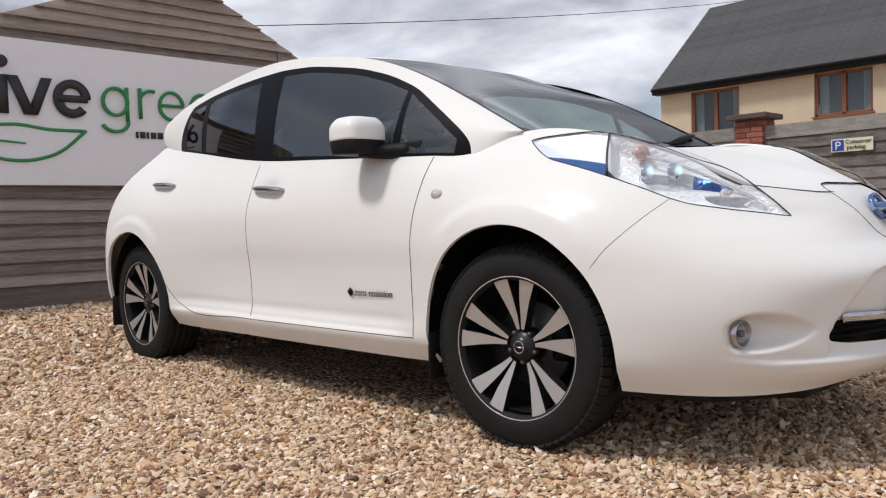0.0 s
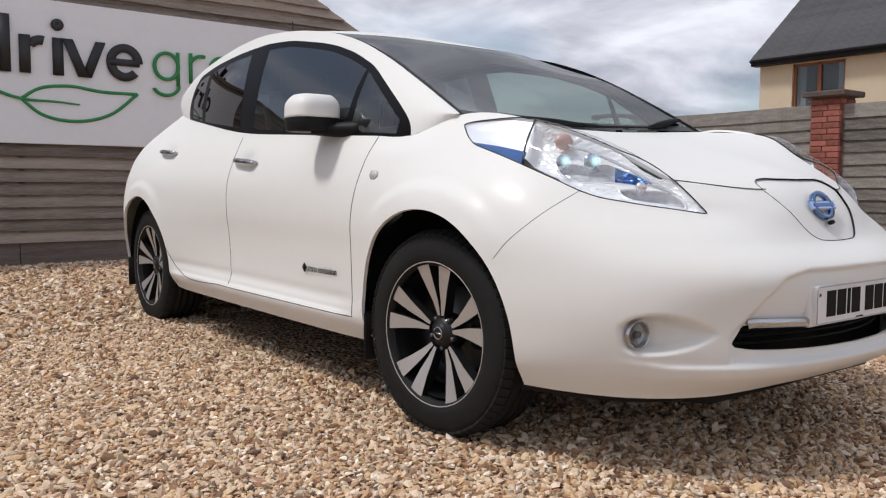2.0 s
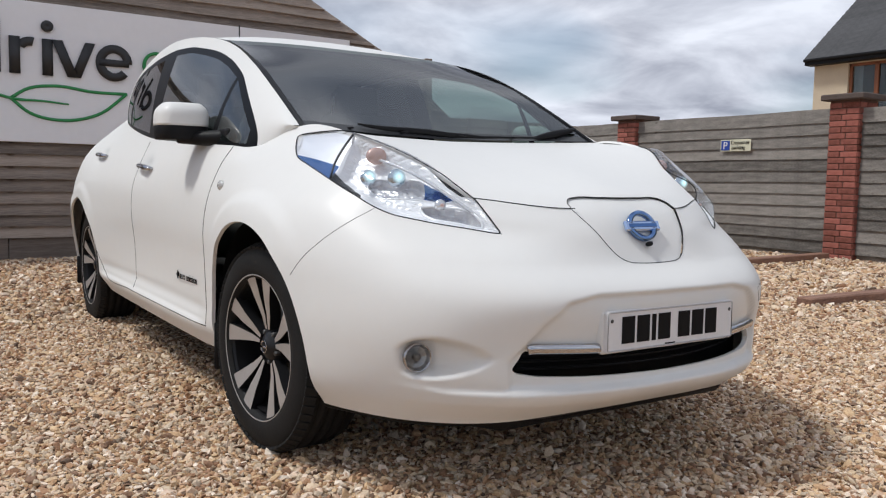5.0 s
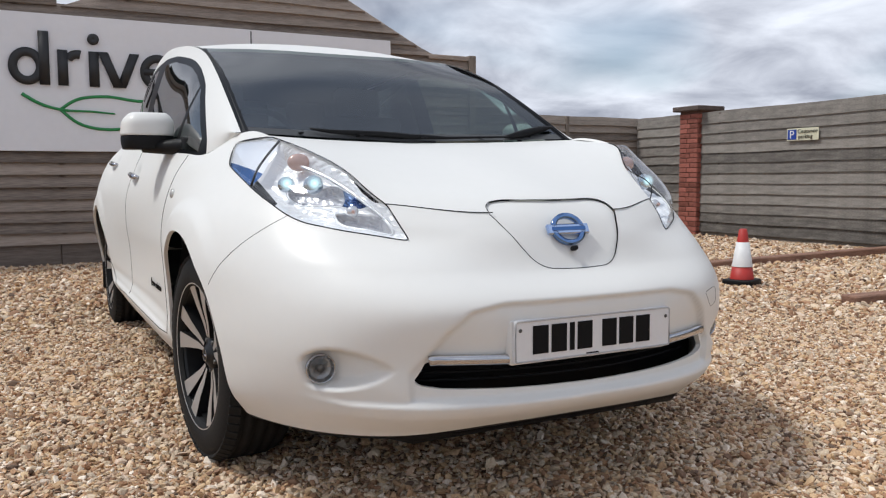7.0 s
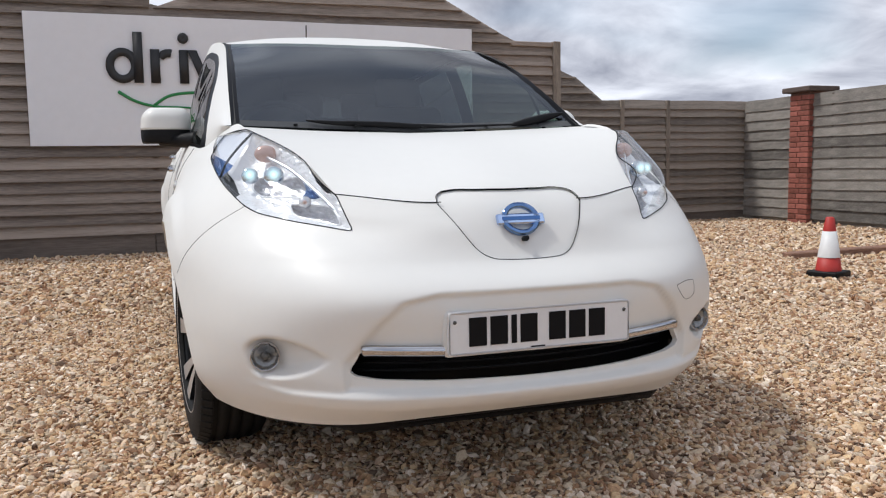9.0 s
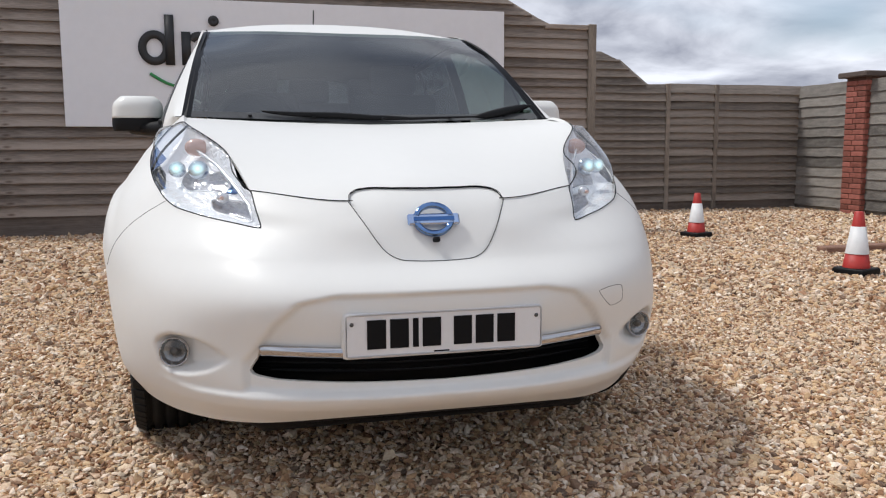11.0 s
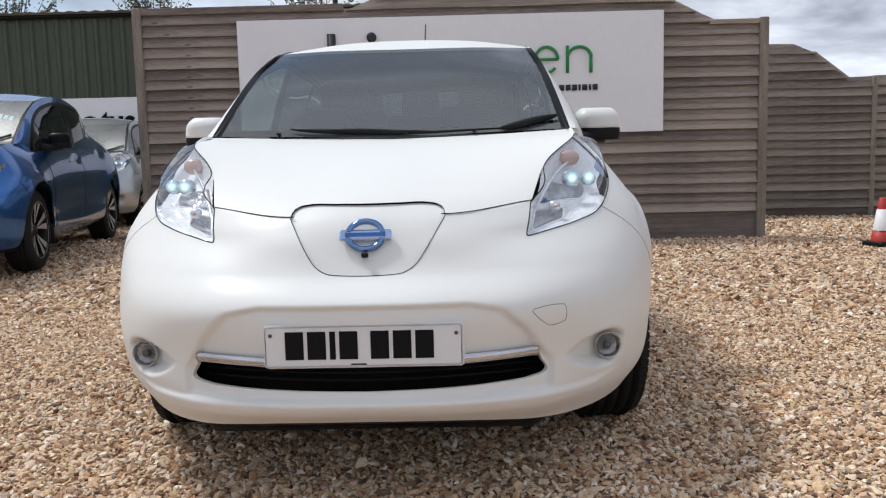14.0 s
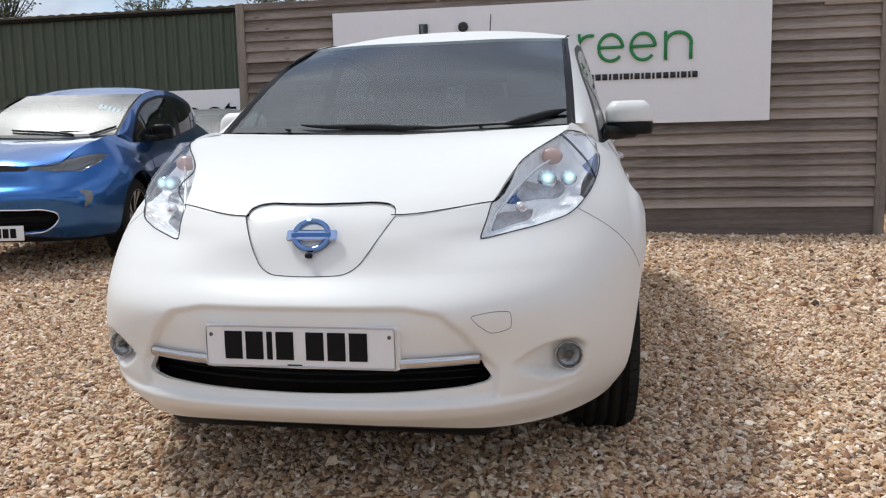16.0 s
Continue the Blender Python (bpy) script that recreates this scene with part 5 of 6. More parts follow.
def head_lamps(car, lamps, detail, look_of):
    """Each lamp: a clear lens over a bright faceted bowl with its bulbs, dark rim and trims."""
    out = poly_distance([lamp_plane(Vector(p)) for p in (LAMP if look_of == "swept" else SLIM_LAMP)])
    belt = spline(np.array(ROW_BELT, float)[2:6], 60)
    for side in (1, -1):
        bm = lamps.copy()
        bmesh.ops.delete(bm, geom=[f for f in bm.faces if f.calc_center_median().x * side < 0], context="FACES")
        bm.normal_update()
        if sum(f.normal.z for f in bm.faces) < 0:
            bmesh.ops.reverse_faces(bm, faces=bm.faces)
            bm.normal_update()

        def depth(v):
            q = Vector((abs(v.co.x), v.co.y, v.co.z))
            d = -out(*lamp_plane(q))
            e = min(math.dist(q, b) for b in belt)
            return min(d, e), min(d, e * 2.6)
        bm.verts.index_update()
        deep = [depth(v) for v in bm.verts]
        nrm = [v.normal.copy() for v in bm.verts]
        bowl = bm.copy()
        rng = random.Random(4)
        for v, (d, _), n in zip(bowl.verts, deep, nrm):
            front = smooth01((-0.240 - (0.973 - v.co.z) * 0.41 - v.co.y) / 0.03) if look_of == "swept" else 1.0
            v.co -= n * (0.005 + (0.006 + 0.034 * front) * smooth01(d / 0.045)) + Vector((rng.uniform(-1, 1), rng.uniform(-1, 1), rng.uniform(-1, 1))) * 0.0013 * front
        for v, (_, d), n in zip(bm.verts, deep, nrm):
            v.co += n * ((0.028 if look_of == "swept" else 0.012) * smooth01(d / 0.055) ** 0.8)
        loops = sorted(rim_loops(bm), key=len)
        lens = part("headlamp", bm, LENS, car, "clear headlamp with a bright reflector")
        lens.visible_shadow = False
        if look_of == "swept":
            tail = carve(bowl, lambda p: -0.232 - (0.973 - p.z) * 0.41 - p.y)
            blue = carve(tail, lambda p: (lambda q: q[1] - 0.2475 - -0.5175 * q[0])(lamp_plane(Vector((abs(p.x), p.y, p.z)))))
            part("tail_panel", tail, LAMP_SILVER, lens, "satin silver rear panel of the lamp")
            part("blue_trim", blue, LAMP_BLUE, lens, "deep blue lower wedge")
            dark = carve(bowl, lambda p: (lambda q: max(q[1] - 0.374 + 0.90 * (q[0] + 0.295), q[0] + 0.186))(lamp_plane(Vector((abs(p.x), p.y, p.z)))))
            part("dark_corner", dark, ALLOY_DARK, lens, "dark lower corner of the lamp")
            for outline, wall, word in ((LAMP_UPPER, 0.0022, "projector_bowl"), (LAMP_LOWER, 0.0045, "main_beam_bowl")):
                cav_out = poly_distance(outline)
                cav = carve(bowl, lambda p: cav_out(*lamp_plane(Vector((abs(p.x), p.y, p.z)))))
                d0 = Vector((0.60, -0.60, 0.53)).normalized()
                e0 = d0.cross(Vector((0, 0, 1))).normalized()
                u0 = e0.cross(d0)
                wall_tree = mathutils_bvh(cav)
                around = [e0 * q[0] + u0 * q[1] for q in spline(rounded(outline, 0.012, 3), 70, True)]
                centre = sum((e0 * q[0] + u0 * q[1] for q in outline), Vector()) / len(outline)
                shot = [wall_tree.ray_cast(Vector(((c := centre + (q - centre) * 0.97 + d0 * 2).x * side, c.y, c.z)), Vector((-d0.x * side, -d0.y, -d0.z)))[0] for q in around]
                loop = [q for q in shot if q is not None]
                if len(loop) > 20:
                    part("bowl_rim", tube(loop, wall, 6, closed=True), REFLECTOR, lens, "bright rim of the bowl")
                back = Vector((-0.45 * side, 0.80, -0.40)).normalized()
                for v in cav.verts:
                    v.co += back * 0.028 * smooth01(-cav_out(*lamp_plane(Vector((abs(v.co.x), v.co.y, v.co.z)))) / 0.018)
                if word == "projector_bowl":
                    tinted = carve(cav, lambda p: -0.030 - lamp_plane(Vector((abs(p.x), p.y, p.z)))[0])
                    part("blue_wedge", tinted, CHROME_BLUE, lens, "blue-tinted inner end of the bowl", smooth=False)
                part(word, cav, LAMP_BOWL, lens, "shaded chrome bowl", smooth=False)
        part("bowl", bowl, REFLECTOR if look_of == "swept" else LAMP_SMOKED, lens, "bright reflector bowl", smooth=False)
        if loops and len(loops[-1]) > 8:
            edge = np.array([tuple(q) for q in loops[-1]])
            for _ in range(10):
                edge = (np.roll(edge, 1, axis=0) + np.roll(edge, -1, axis=0) + 2 * edge) / 4
            part("lamp_rim", tube(edge, 0.0018 if detail else 0.0013, 6, closed=True), BLACK, lens, "dark rubber rim")
        if look_of != "swept":
            continue

        def dish(at, r, aim, m, name, label="", deep_r=0.6):
            b = lathe([(r * 1.06, 0.002), (r, 0.0), (r * 0.92, -r * 0.25), (r * 0.6, -r * deep_r), (r * 0.2, -r * (deep_r + 0.15)), (0.0, -r * (deep_r + 0.18))], 24)
            ob = part(name, b, m, lens, label)
            q = Vector((aim[0] * side, aim[1], aim[2])).to_track_quat("Z", "Y").to_matrix().to_4x4()
            ob.matrix_basis = Matrix.Translation((at[0] * side, at[1], at[2])) @ q
            return ob

        def ball(at, r, m, name, label="", squash=(1, 1, 1)):
            b = bmesh.new()
            bmesh.ops.create_uvsphere(b, u_segments=18, v_segments=12, radius=r)
            bmesh.ops.scale(b, vec=squash, verts=b.verts)
            ob = part(name, b, m, lens, label)
            ob.location = (at[0] * side, at[1], at[2])
            return ob
        fw = (0.28, -0.92, 0.22)
        ball((.583, -.333, .910), 0.031, AMBER, "indicator_bulb", "pale orange indicator bulb", (1.05, 0.6, 0.8))
        for px, py, r, lit in ((.634, -.400, .023, .021), (.575, -.455, .027, .025)):
            ball((px, py + 0.020, .848), r * 1.05, LAMP_GLASS, "projector", "glass projector lens", (1, 0.5, 0.92))
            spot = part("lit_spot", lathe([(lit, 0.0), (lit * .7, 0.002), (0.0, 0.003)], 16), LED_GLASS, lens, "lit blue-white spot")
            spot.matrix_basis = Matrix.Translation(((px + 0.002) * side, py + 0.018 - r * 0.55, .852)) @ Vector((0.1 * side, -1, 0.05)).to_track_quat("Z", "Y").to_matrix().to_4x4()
        part("inner_strip", tube([(x * side, y, z) for x, y, z in spline([(.60, -.31, .912), (.535, -.43, .868), (.475, -.555, .80), (.437, -.645, .745)], 14)], .005, 6), LAMP_CHROME, lens, "bright inner strip")
        ball((.515, -.576, .778), 0.0055, AMBER, "side_bulb")
        ball((.512, -.560, .778), 0.017, LAMP_CHROME, "main_beam_bulb", "chrome bulb shield", (1, 0.8, 0.9))
        strut = [(.609, -.238, .974), (.655, -.262, .928), (.690, -.282, .885), (.709, -.296, .845)]
        part("divider", tube([(x * side, y, z) for x, y, z in spline(strut, 10)], 0.0035, 6), ALLOY_DARK, lens, "dark strip across the lamp")
    lamps.free()


def curve_pairs(p, q, count):
    """Two lines run along together, knot by knot."""
    p, q = np.array(p, float), np.array(q, float)
    t = np.r_[0, np.cumsum(np.linalg.norm(np.diff((p + q) / 2, axis=0), axis=1))]
    u = np.linspace(0, t[-1], count)
    return curve_at(p, t, u), curve_at(q, t, u)


def islands(bm):
    """The separate pieces of a sheet, each a sheet of its own."""
    left, out = set(bm.faces), []
    while left:
        stack, got = [left.pop()], []
        while stack:
            f = stack.pop()
            got.append(f)
            for e in f.edges:
                for o in e.link_faces:
                    if o in left:
                        left.discard(o)
                        stack.append(o)
        if len(got) > 3:
            nb = bmesh.new()
            vm = {}
            for f in got:
                for v in f.verts:
                    if v not in vm:
                        vm[v] = nb.verts.new(v.co)
                nb.faces.new([vm[v] for v in f.verts])
            out.append(nb)
    bm.free()
    return out


def lay_row(row, lower, inset, upto=5):
    """The front part of a feature line on both sides, drawn in a little."""
    p = np.array(row[:upto], float) * np.array([1, 1, 1])
    p = np.concatenate([p[:0:-1] * np.array([-1, 1, 1]), p])
    q = spline(p, 60)
    q[:, 1] -= inset
    q[:, 0] *= 0.97
    q[:, 2] += 0.012 - lower
    return q


def mathutils_bvh(bm):
    return BVHTree.FromBMesh(bm)


def cabin(car, detail):
    part("dashboard", box((1.22, 0.42, 0.22), (0, 0.60, 0.90), bevel=0.07, seg=3), DASH, car, "dark dashboard")
    part("floor_pan", box((1.35, 2.3, 0.04), (0, 1.7, 0.40)), DASH, car)
    for x, y in ((0.37, 1.25), (-0.37, 1.25), (0.37, 2.15), (0.0, 2.15), (-0.37, 2.15)):
        s = part("seat", box((0.48, 0.50, 0.16), (x, y, 0.58), bevel=0.06, seg=3), CLOTH, car, "grey fabric seat")
        part("backrest", box((0.46, 0.13, 0.60), (x, y + 0.30, 0.90), Euler((radians(-14), 0, 0)).to_matrix(), bevel=0.05, seg=3), CLOTH, s)
        part("headrest", box((0.25, 0.09, 0.16), (x, y + 0.40, 1.27), Euler((radians(-10), 0, 0)).to_matrix(), bevel=0.035, seg=3), CLOTH, s)
    wheel = [(-0.37 + 0.185 * math.cos(a), 0.86 + 0.185 * 0.42 * math.sin(a), 0.99 + 0.185 * 0.9 * math.sin(a)) for a in [2 * math.pi * i / 32 for i in range(32)]]
    part("steering_wheel", tube(wheel, 0.014, 8, closed=True), DASH, car, "black steering wheel")


def gap_line(car, tree, pts, away, r=0.0022, n=40, name="panel_gap", m=None, closed=False, lift=0.0, step=0.6):
    path = lay(tree, spline(pts, n, closed), away, lift, step)
    if len(path) > 2:
        part(name, tube(path, r, 6, closed=closed), m or GAP, car)


def door_mirrors(car, cap, word):
    """A pair of door mirrors: rounded cap over a dark base on an arm."""
    for s in (1, -1):
        def shape(z0, z1, grow):
            b = bmesh.new()
            n, rows = 28, 9
            R = []
            for j in range(rows + 1):
                z = z0 + (z1 - z0) * j / rows
                t = (z - .972) / .148
                k = (1 - max(0, (t - .62) / .38) ** 2.4 * .42) * (1 - max(0, (.30 - t) / .30) ** 2 * .12)
                cx, cy = .848 - .010 * t, .700 + .012 * t
                R.append([b.verts.new((s * (cx + grow * (.094 * k) * abs(math.cos(a)) ** .5 * (1 if math.cos(a) > 0 else -1)), cy + grow * .085 * k * abs(math.sin(a)) ** .75 * (1 if math.sin(a) > 0 else -1), z)) for a in [2 * math.pi * i / n for i in range(n)]])
            for q, w in zip(R[:-1], R[1:]):
                for i in range(n):
                    b.faces.new((q[i], q[(i + 1) % n], w[(i + 1) % n], w[i]))
            b.faces.new(R[0])
            b.faces.new(R[-1])
            bmesh.ops.recalc_face_normals(b, faces=b.faces)
            return b
        mm = part("door_mirror", shape(.978, 1.034, .985), BLACK, car, "door mirror with a black base")
        part("mirror_cap", shape(1.028, 1.113, 1.0), cap, mm, word + " mirror cap")
        part("mirror_arm", tube([(s * .86, .68, .990), (s * .79, .63, .985), (s * .74, .565, .985), (s * .715, .53, .985)], [.028, .03, .034, .036], 12, flat=0.9), BLACK, mm, "black mirror arm")
        part("mirror_foot", box((.03, .13, .07), (s * .735, .53, .985), bevel=.012, seg=2), BLACK, mm)
        part("mirror_glass", box((.13, .004, .08), (s * .846, .776, 1.045), bevel=.002), CHROME, mm)


def small_trim(car, tree, scr, cap, word):
    """Shut lines, mirrors, handles and wipers of a car that stands further off."""
    for s in (1, -1):
        a = (s, 0, 0)
        gap_line(car, tree, [(0, .395, .95), (0, .402, .86), (0, .425, .70), (0, .438, .50), (0, .442, .325)], a, r=0.003, step=2)
        gap_line(car, tree, [(0, 1.51, 1.0), (0, 1.53, .86), (0, 1.53, .60), (0, 1.515, .33)], a, r=0.003, step=2)
        gap_line(car, tree, [(s * .9, -.30, .585), (s * .9, -.365, .665), (s * .9, -.42, .74)], (s * 0.8, -0.6, 0), r=0.0022, n=16)
        base = lay(tree, [(0, 1.12 + .16 * i / 8, .872 + .012 * i / 8) for i in range(9)], (s, 0, 0), 0.0, 2)
        part("door_handle", tube([q + Vector((s * (0.004 + 0.02 * math.sin(math.pi * i / 8) ** 0.6), 0, 0)) for i, q in enumerate(base)], 0.009, 8), CHROME, car, "chrome door handle")
    door_mirrors(car, cap, word)
    for path in ([(.30, .16, 0), (.10, .22, 0), (-.15, .245, 0), (-.36, .245, 0)], [(.60, .20, 0), (.52, .185, 0), (.42, .17, 0), (.335, .16, 0)]):
        blade = lay(scr, spline([(x, y, 1.3) for x, y, _ in path], 16), (0, 0, 1), 0.014, 0.5)
        if len(blade) > 3:
            part("wiper", tube(blade, 0.011, 6), BLACK, car, "black wiper")


def blue_details(car, tree, scr):
    """Grille surround, plate with plain bars, paper and price marks on the screen."""
    edge = WIDE_GRILLE + [(-x, z) for x, z in reversed(WIDE_GRILLE[1:-1])]
    gap_line(car, tree, [(x, -1.2, z) for x, z in edge], (0, -1, 0), r=0.0065, n=90, name="grille_surround", m=CHROME, closed=True, lift=0.003)
    for k in range(5):
        z = .295 + .031 * k
        part("grille_bar", tube([(x / 10 * .44, -.855 + .10 * (x / 10) ** 2, z) for x in range(-10, 11)], 0.004, 6), BLACK, car)
    p = part("number_plate", box((.52, .012, .111), (0, 0, 0), bevel=.003), WHITE, car, "white number plate with dark bars", smooth=False)
    p.location = (0, -.945, .282)
    x = -.215
    for k in range(7):
        x += .024 if k == 4 else 0
        part("plate_bar", box((.046, .002, .07), (x + .023, -.0072, 0)), INK, p, smooth=False)
        x += .058
    sheet_hit = lay(scr, [(.165, .275, 1.5)], (0, 0, 1), 0.006, 0.5)
    if sheet_hit:
        ob = part("paper", box((.23, .05, .002), (0, 0, 0)), WHITE, car, "white paper behind the windscreen", smooth=False)
        ob.matrix_basis = Matrix.Translation(sheet_hit[0]) @ Euler((radians(32), 0, 0)).to_matrix().to_4x4()
    for k in range(5):
        x, y = .30 + .052 * k, .625 - .030 * k
        hit = lay(scr, [(x, y, 1.6)], (0, 0, 1), 0.003, 0.6)
        if hit:
            ob = part("price_bar", box((.034, .075, .001), (0, 0, 0)), PRICE, car, "pale mark on the windscreen", smooth=False)
            ob.matrix_basis = Matrix.Translation(hit[0]) @ Euler((radians(31), radians(4), 0)).to_matrix().to_4x4()


PRICE = mat("pale_window_marker", (0.50, 0.62, 0.62), 0.7, 0.0, 0.1, 20)


def charge_flap(car, tree, bon, outline):
    """The flap over the charge sockets: one fair panel that rides over nose and bonnet edge."""
    ahead, along = Vector((0, -0.72, 0.69)), Vector((0, 0.69, 0.72))
    x0, x1, nx = -0.25, 0.25, 81
    s_all = [p.dot(along) for p in outline]
    s0, s1, ns = min(s_all) - 0.04, max(s_all) + 0.04, 51
    H = np.full((ns, nx), np.nan)
    for r in range(ns):
        for c in range(nx):
            at = Vector((x0 + (x1 - x0) * c / (nx - 1), 0, 0)) + along * (s0 + (s1 - s0) * r / (ns - 1)) + ahead * 1.5
            hits = [h for h in (tree.ray_cast(at, -ahead)[0], bon.ray_cast(at, -ahead)[0]) if h is not None]
            H[r, c] = max((h.dot(ahead) for h in hits), default=np.nan)
    H = np.where(np.isnan(H), np.nanmean(H), H)
    t = np.linspace(-1, 1, ns)
    fair = np.stack([np.polyval(np.polyfit(t, H[:, c], 4), t) for c in range(nx)], axis=1)
    cut = poly_distance([(p.x, p.dot(along)) for p in outline])
    near_edge = np.array([[smooth01(-cut(x0 + (x1 - x0) * c / (nx - 1), s0 + (s1 - s0) * r / (ns - 1)) / 0.03) for c in range(nx)] for r in range(ns)])
    H = fair * near_edge + H * (1 - near_edge)
    G = np.array([[tuple(Vector((x0 + (x1 - x0) * c / (nx - 1), 0, 0)) + along * (s0 + (s1 - s0) * r / (ns - 1)) + ahead * (H[r, c] + 0.0004)) for c in range(nx)] for r in range(ns)])
    bm = sheet(G)
    flap = carve(bm, lambda p: cut(p.x, p.dot(along)))
    bm.free()
    bmesh.ops.recalc_face_normals(flap, faces=flap.faces)
    if sum(f.normal.dot(ahead) for f in flap.faces) < 0:
        bmesh.ops.reverse_faces(flap, faces=flap.faces)
    part("charge_flap", flap, PAINT, car, "white charge flap in the nose")
    for skin in [o for o in car.children if o.name.split(".")[0] in ("front_bumper", "bonnet")]:
        bm = bmesh.new()
        bm.from_mesh(skin.data)
        carve(bm, lambda p: max(cut(p.x, p.dot(along)), p.y + 0.6) if abs(p.x) < 0.26 and p.z > 0.6 and p.y < -0.55 else 1.0).free()
        bm.to_mesh(skin.data)
        bm.free()


def trim(car, tree, bon, scr, detail=True):
    """What sits on the skin of the white car: shut lines, plate, badge, fog lamps, mirrors, handles, wipers."""
    for s in (1, -1):
        a = (s, 0, 0)
        gap_line(car, tree, [(0, .395, .95), (0, .402, .86), (0, .425, .70), (0, .438, .50), (0, .442, .325)], a, r=0.0016, step=2)
        gap_line(car, tree, [(0, 1.525, 1.0), (0, 1.525, .86), (0, 1.525, .60), (0, 1.525, .33)], a, r=0.0014, step=2)
        gap_line(car, tree, [(0, .44, .32), (0, 1.0, .318), (0, 1.6, .318), (0, 2.12, .33), (0, 2.25, .37), (0, 2.33, .44)], a, r=0.0016, step=2)
        gap_line(car, tree, [(s * .84, -.32, .58), (s * .82, -.35, .625), (s * .785, -.395, .675), (s * .72, -.44, .73), (s * .66, -.47, .768)], (s * 0.8, -0.6, 0), r=0.0008, n=24)
        part("bonnet_gap", tube(spline([(s * x, y, z) for x, y, z in ROW_BELT[0:3]], 40)[16:] + np.array([0, -0.0015, 0.0005]), 0.0014, 6), GAP, car)
    side_line = rounded([(-.205, .771), (-.118, .632), (.118, .632), (.205, .771), (.4, 1.1), (-.4, 1.1)], 0.05, 6)
    low = [(x, z) for x, z in side_line if z < .772]
    low.sort(key=lambda q: math.atan2(q[0], .85 - q[1]))
    path = lay(tree, spline([(x, -1, z) for x, z in low], 90), (0, -1, 0), 0.0004)
    upper = lay(bon, spline([(.203, -.736, .9), (.199, -.714, .9), (.183, -.700, .9), (.155, -.698, .9), (.08, -.713, .9), (0, -.720, .9), (-.08, -.713, .9), (-.155, -.698, .9), (-.183, -.700, .9), (-.199, -.714, .9), (-.203, -.736, .9)], 50), (0, 0, 1), 0.0006)
    charge_flap(car, tree, bon, list(path) + list(upper))
    part("flap_gap", tube(path, 0.0010, 6), GAP, car, "gap round the charge flap")
    part("flap_gap", tube(upper, 0.0010, 6), GAP, car, "gap round the charge flap")
    cap = rounded([(.413, .541), (.508, .546), (.510, .502), (.462, .493)], 0.012, 3)
    gap_line(car, tree, [(x, -1, z) for x, z in cap], (0, -1, 0), r=0.0007, n=40, closed=True, name="tow_cap_line")
    # number plate with plain bars
    p = part("number_plate", prism(rounded([(-.244, -.0525), (.244, -.0525), (.244, .0525), (-.244, .0525)], 0.008, 3), 0.012), WHITE, car, "white number plate with dark bars", smooth=False)
    p.location = (0, -.928, .4685)
    edge = rounded([(-.241, -.0495), (.241, -.0495), (.241, .0495), (-.241, .0495)], 0.007, 3)
    part("plate_border", tube([(x, -0.0005, z) for x, z in edge], 0.0022, 6, closed=True), mat("grey_plate_edge", (0.45, 0.45, 0.46), 0.5), p)
    x = -.192
    for k in range(7):
        w = .045 if k != 2 else .014
        if k == 4:
            x += .022
        part("plate_bar", box((w, 0.002, .0695), (x + w / 2, -0.0012, 0.002)), INK, p, smooth=False)
        x += w + .0098
    part("plate_small_bar", box((.038, 0.001, .005), (-.012, -0.001, -.0465)), INK, p, smooth=False)
    for sx in (-1, 1):
        part("plate_screw", lathe([(0, .002), (.004, .0015), (.005, 0)], 12), STEEL, p).matrix_basis = pose(sx * .228, -0.001, .028, 90)
    # plate plinth, chrome strip, grille bars
    part("plate_plinth", box((.50, .05, .115), (0, -.893, .466), bevel=.012, seg=2), PAINT, car)
    for s in (1, -1):
        path = lay(tree, [(s * (.22 + .218 * i / 16), -1.2, .4255 + .009 * i / 16) for i in range(17)], (0, -1, 0), 0.010)
        part("chrome_strip", tube(path, 0.0135, 12, flat=0.7, up=(0, 1, 0)), CHROME_SHADED, car, "chrome strip beside the plate")
    for z in (.365, .385, .402):
        part("grille_bar", tube([(x / 10 * .44, -.865 + .10 * (x / 10) ** 2, z) for x in range(-10, 11)], 0.004, 6), BLACK, car)
    # emblem: ring and bar
    e = part("emblem", ring(0, 0, .052, .045, .0135, .012), CHROME_BLUE, car, "blue-tinted chrome ring emblem with a bar")
    e.matrix_basis = pose(0, -.797, .725, -26)
    part("emblem_bar", box((.134, .012, .030), (0, -.006, 0), bevel=.004), CHROME_PALE, e, smooth=False)
    part("emblem_inlay", box((.104, .002, .010), (0, -.0128, 0)), LAMP_BLUE, e, smooth=False)
    part("camera_pod", box((.018, .016, .012), (0, -.012, -.056), bevel=.004, seg=2), BLACK, e)
    # fog lamps
    for s in (1, -1):
        f = part("fog_lamp", lathe([(.0370, -.012), (.0370, .002), (.0350, .004), (.0335, .0)], 32), CHROME_SHADED, car, "round fog lamp in a recess")
        f.matrix_basis = Matrix.Translation((s * .643, -.670, .398)) @ Vector((s * .15, -.985, 0.02)).to_track_quat("Z", "Y").to_matrix().to_4x4()
        part("fog_bowl", lathe([(.034, .001), (.028, -.008), (.012, -.016), (.0, -.018)], 10), FOG_SILVER, f, smooth=False)
        part("fog_bulb", lathe([(.0, .002), (.008, .001), (.010, -.004), (.010, -.012)], 16), STEEL, f)
        part("fog_glass", lathe([(.0335, .003), (.024, .006), (.0, .008)], 28), LENS, f).visible_shadow = False
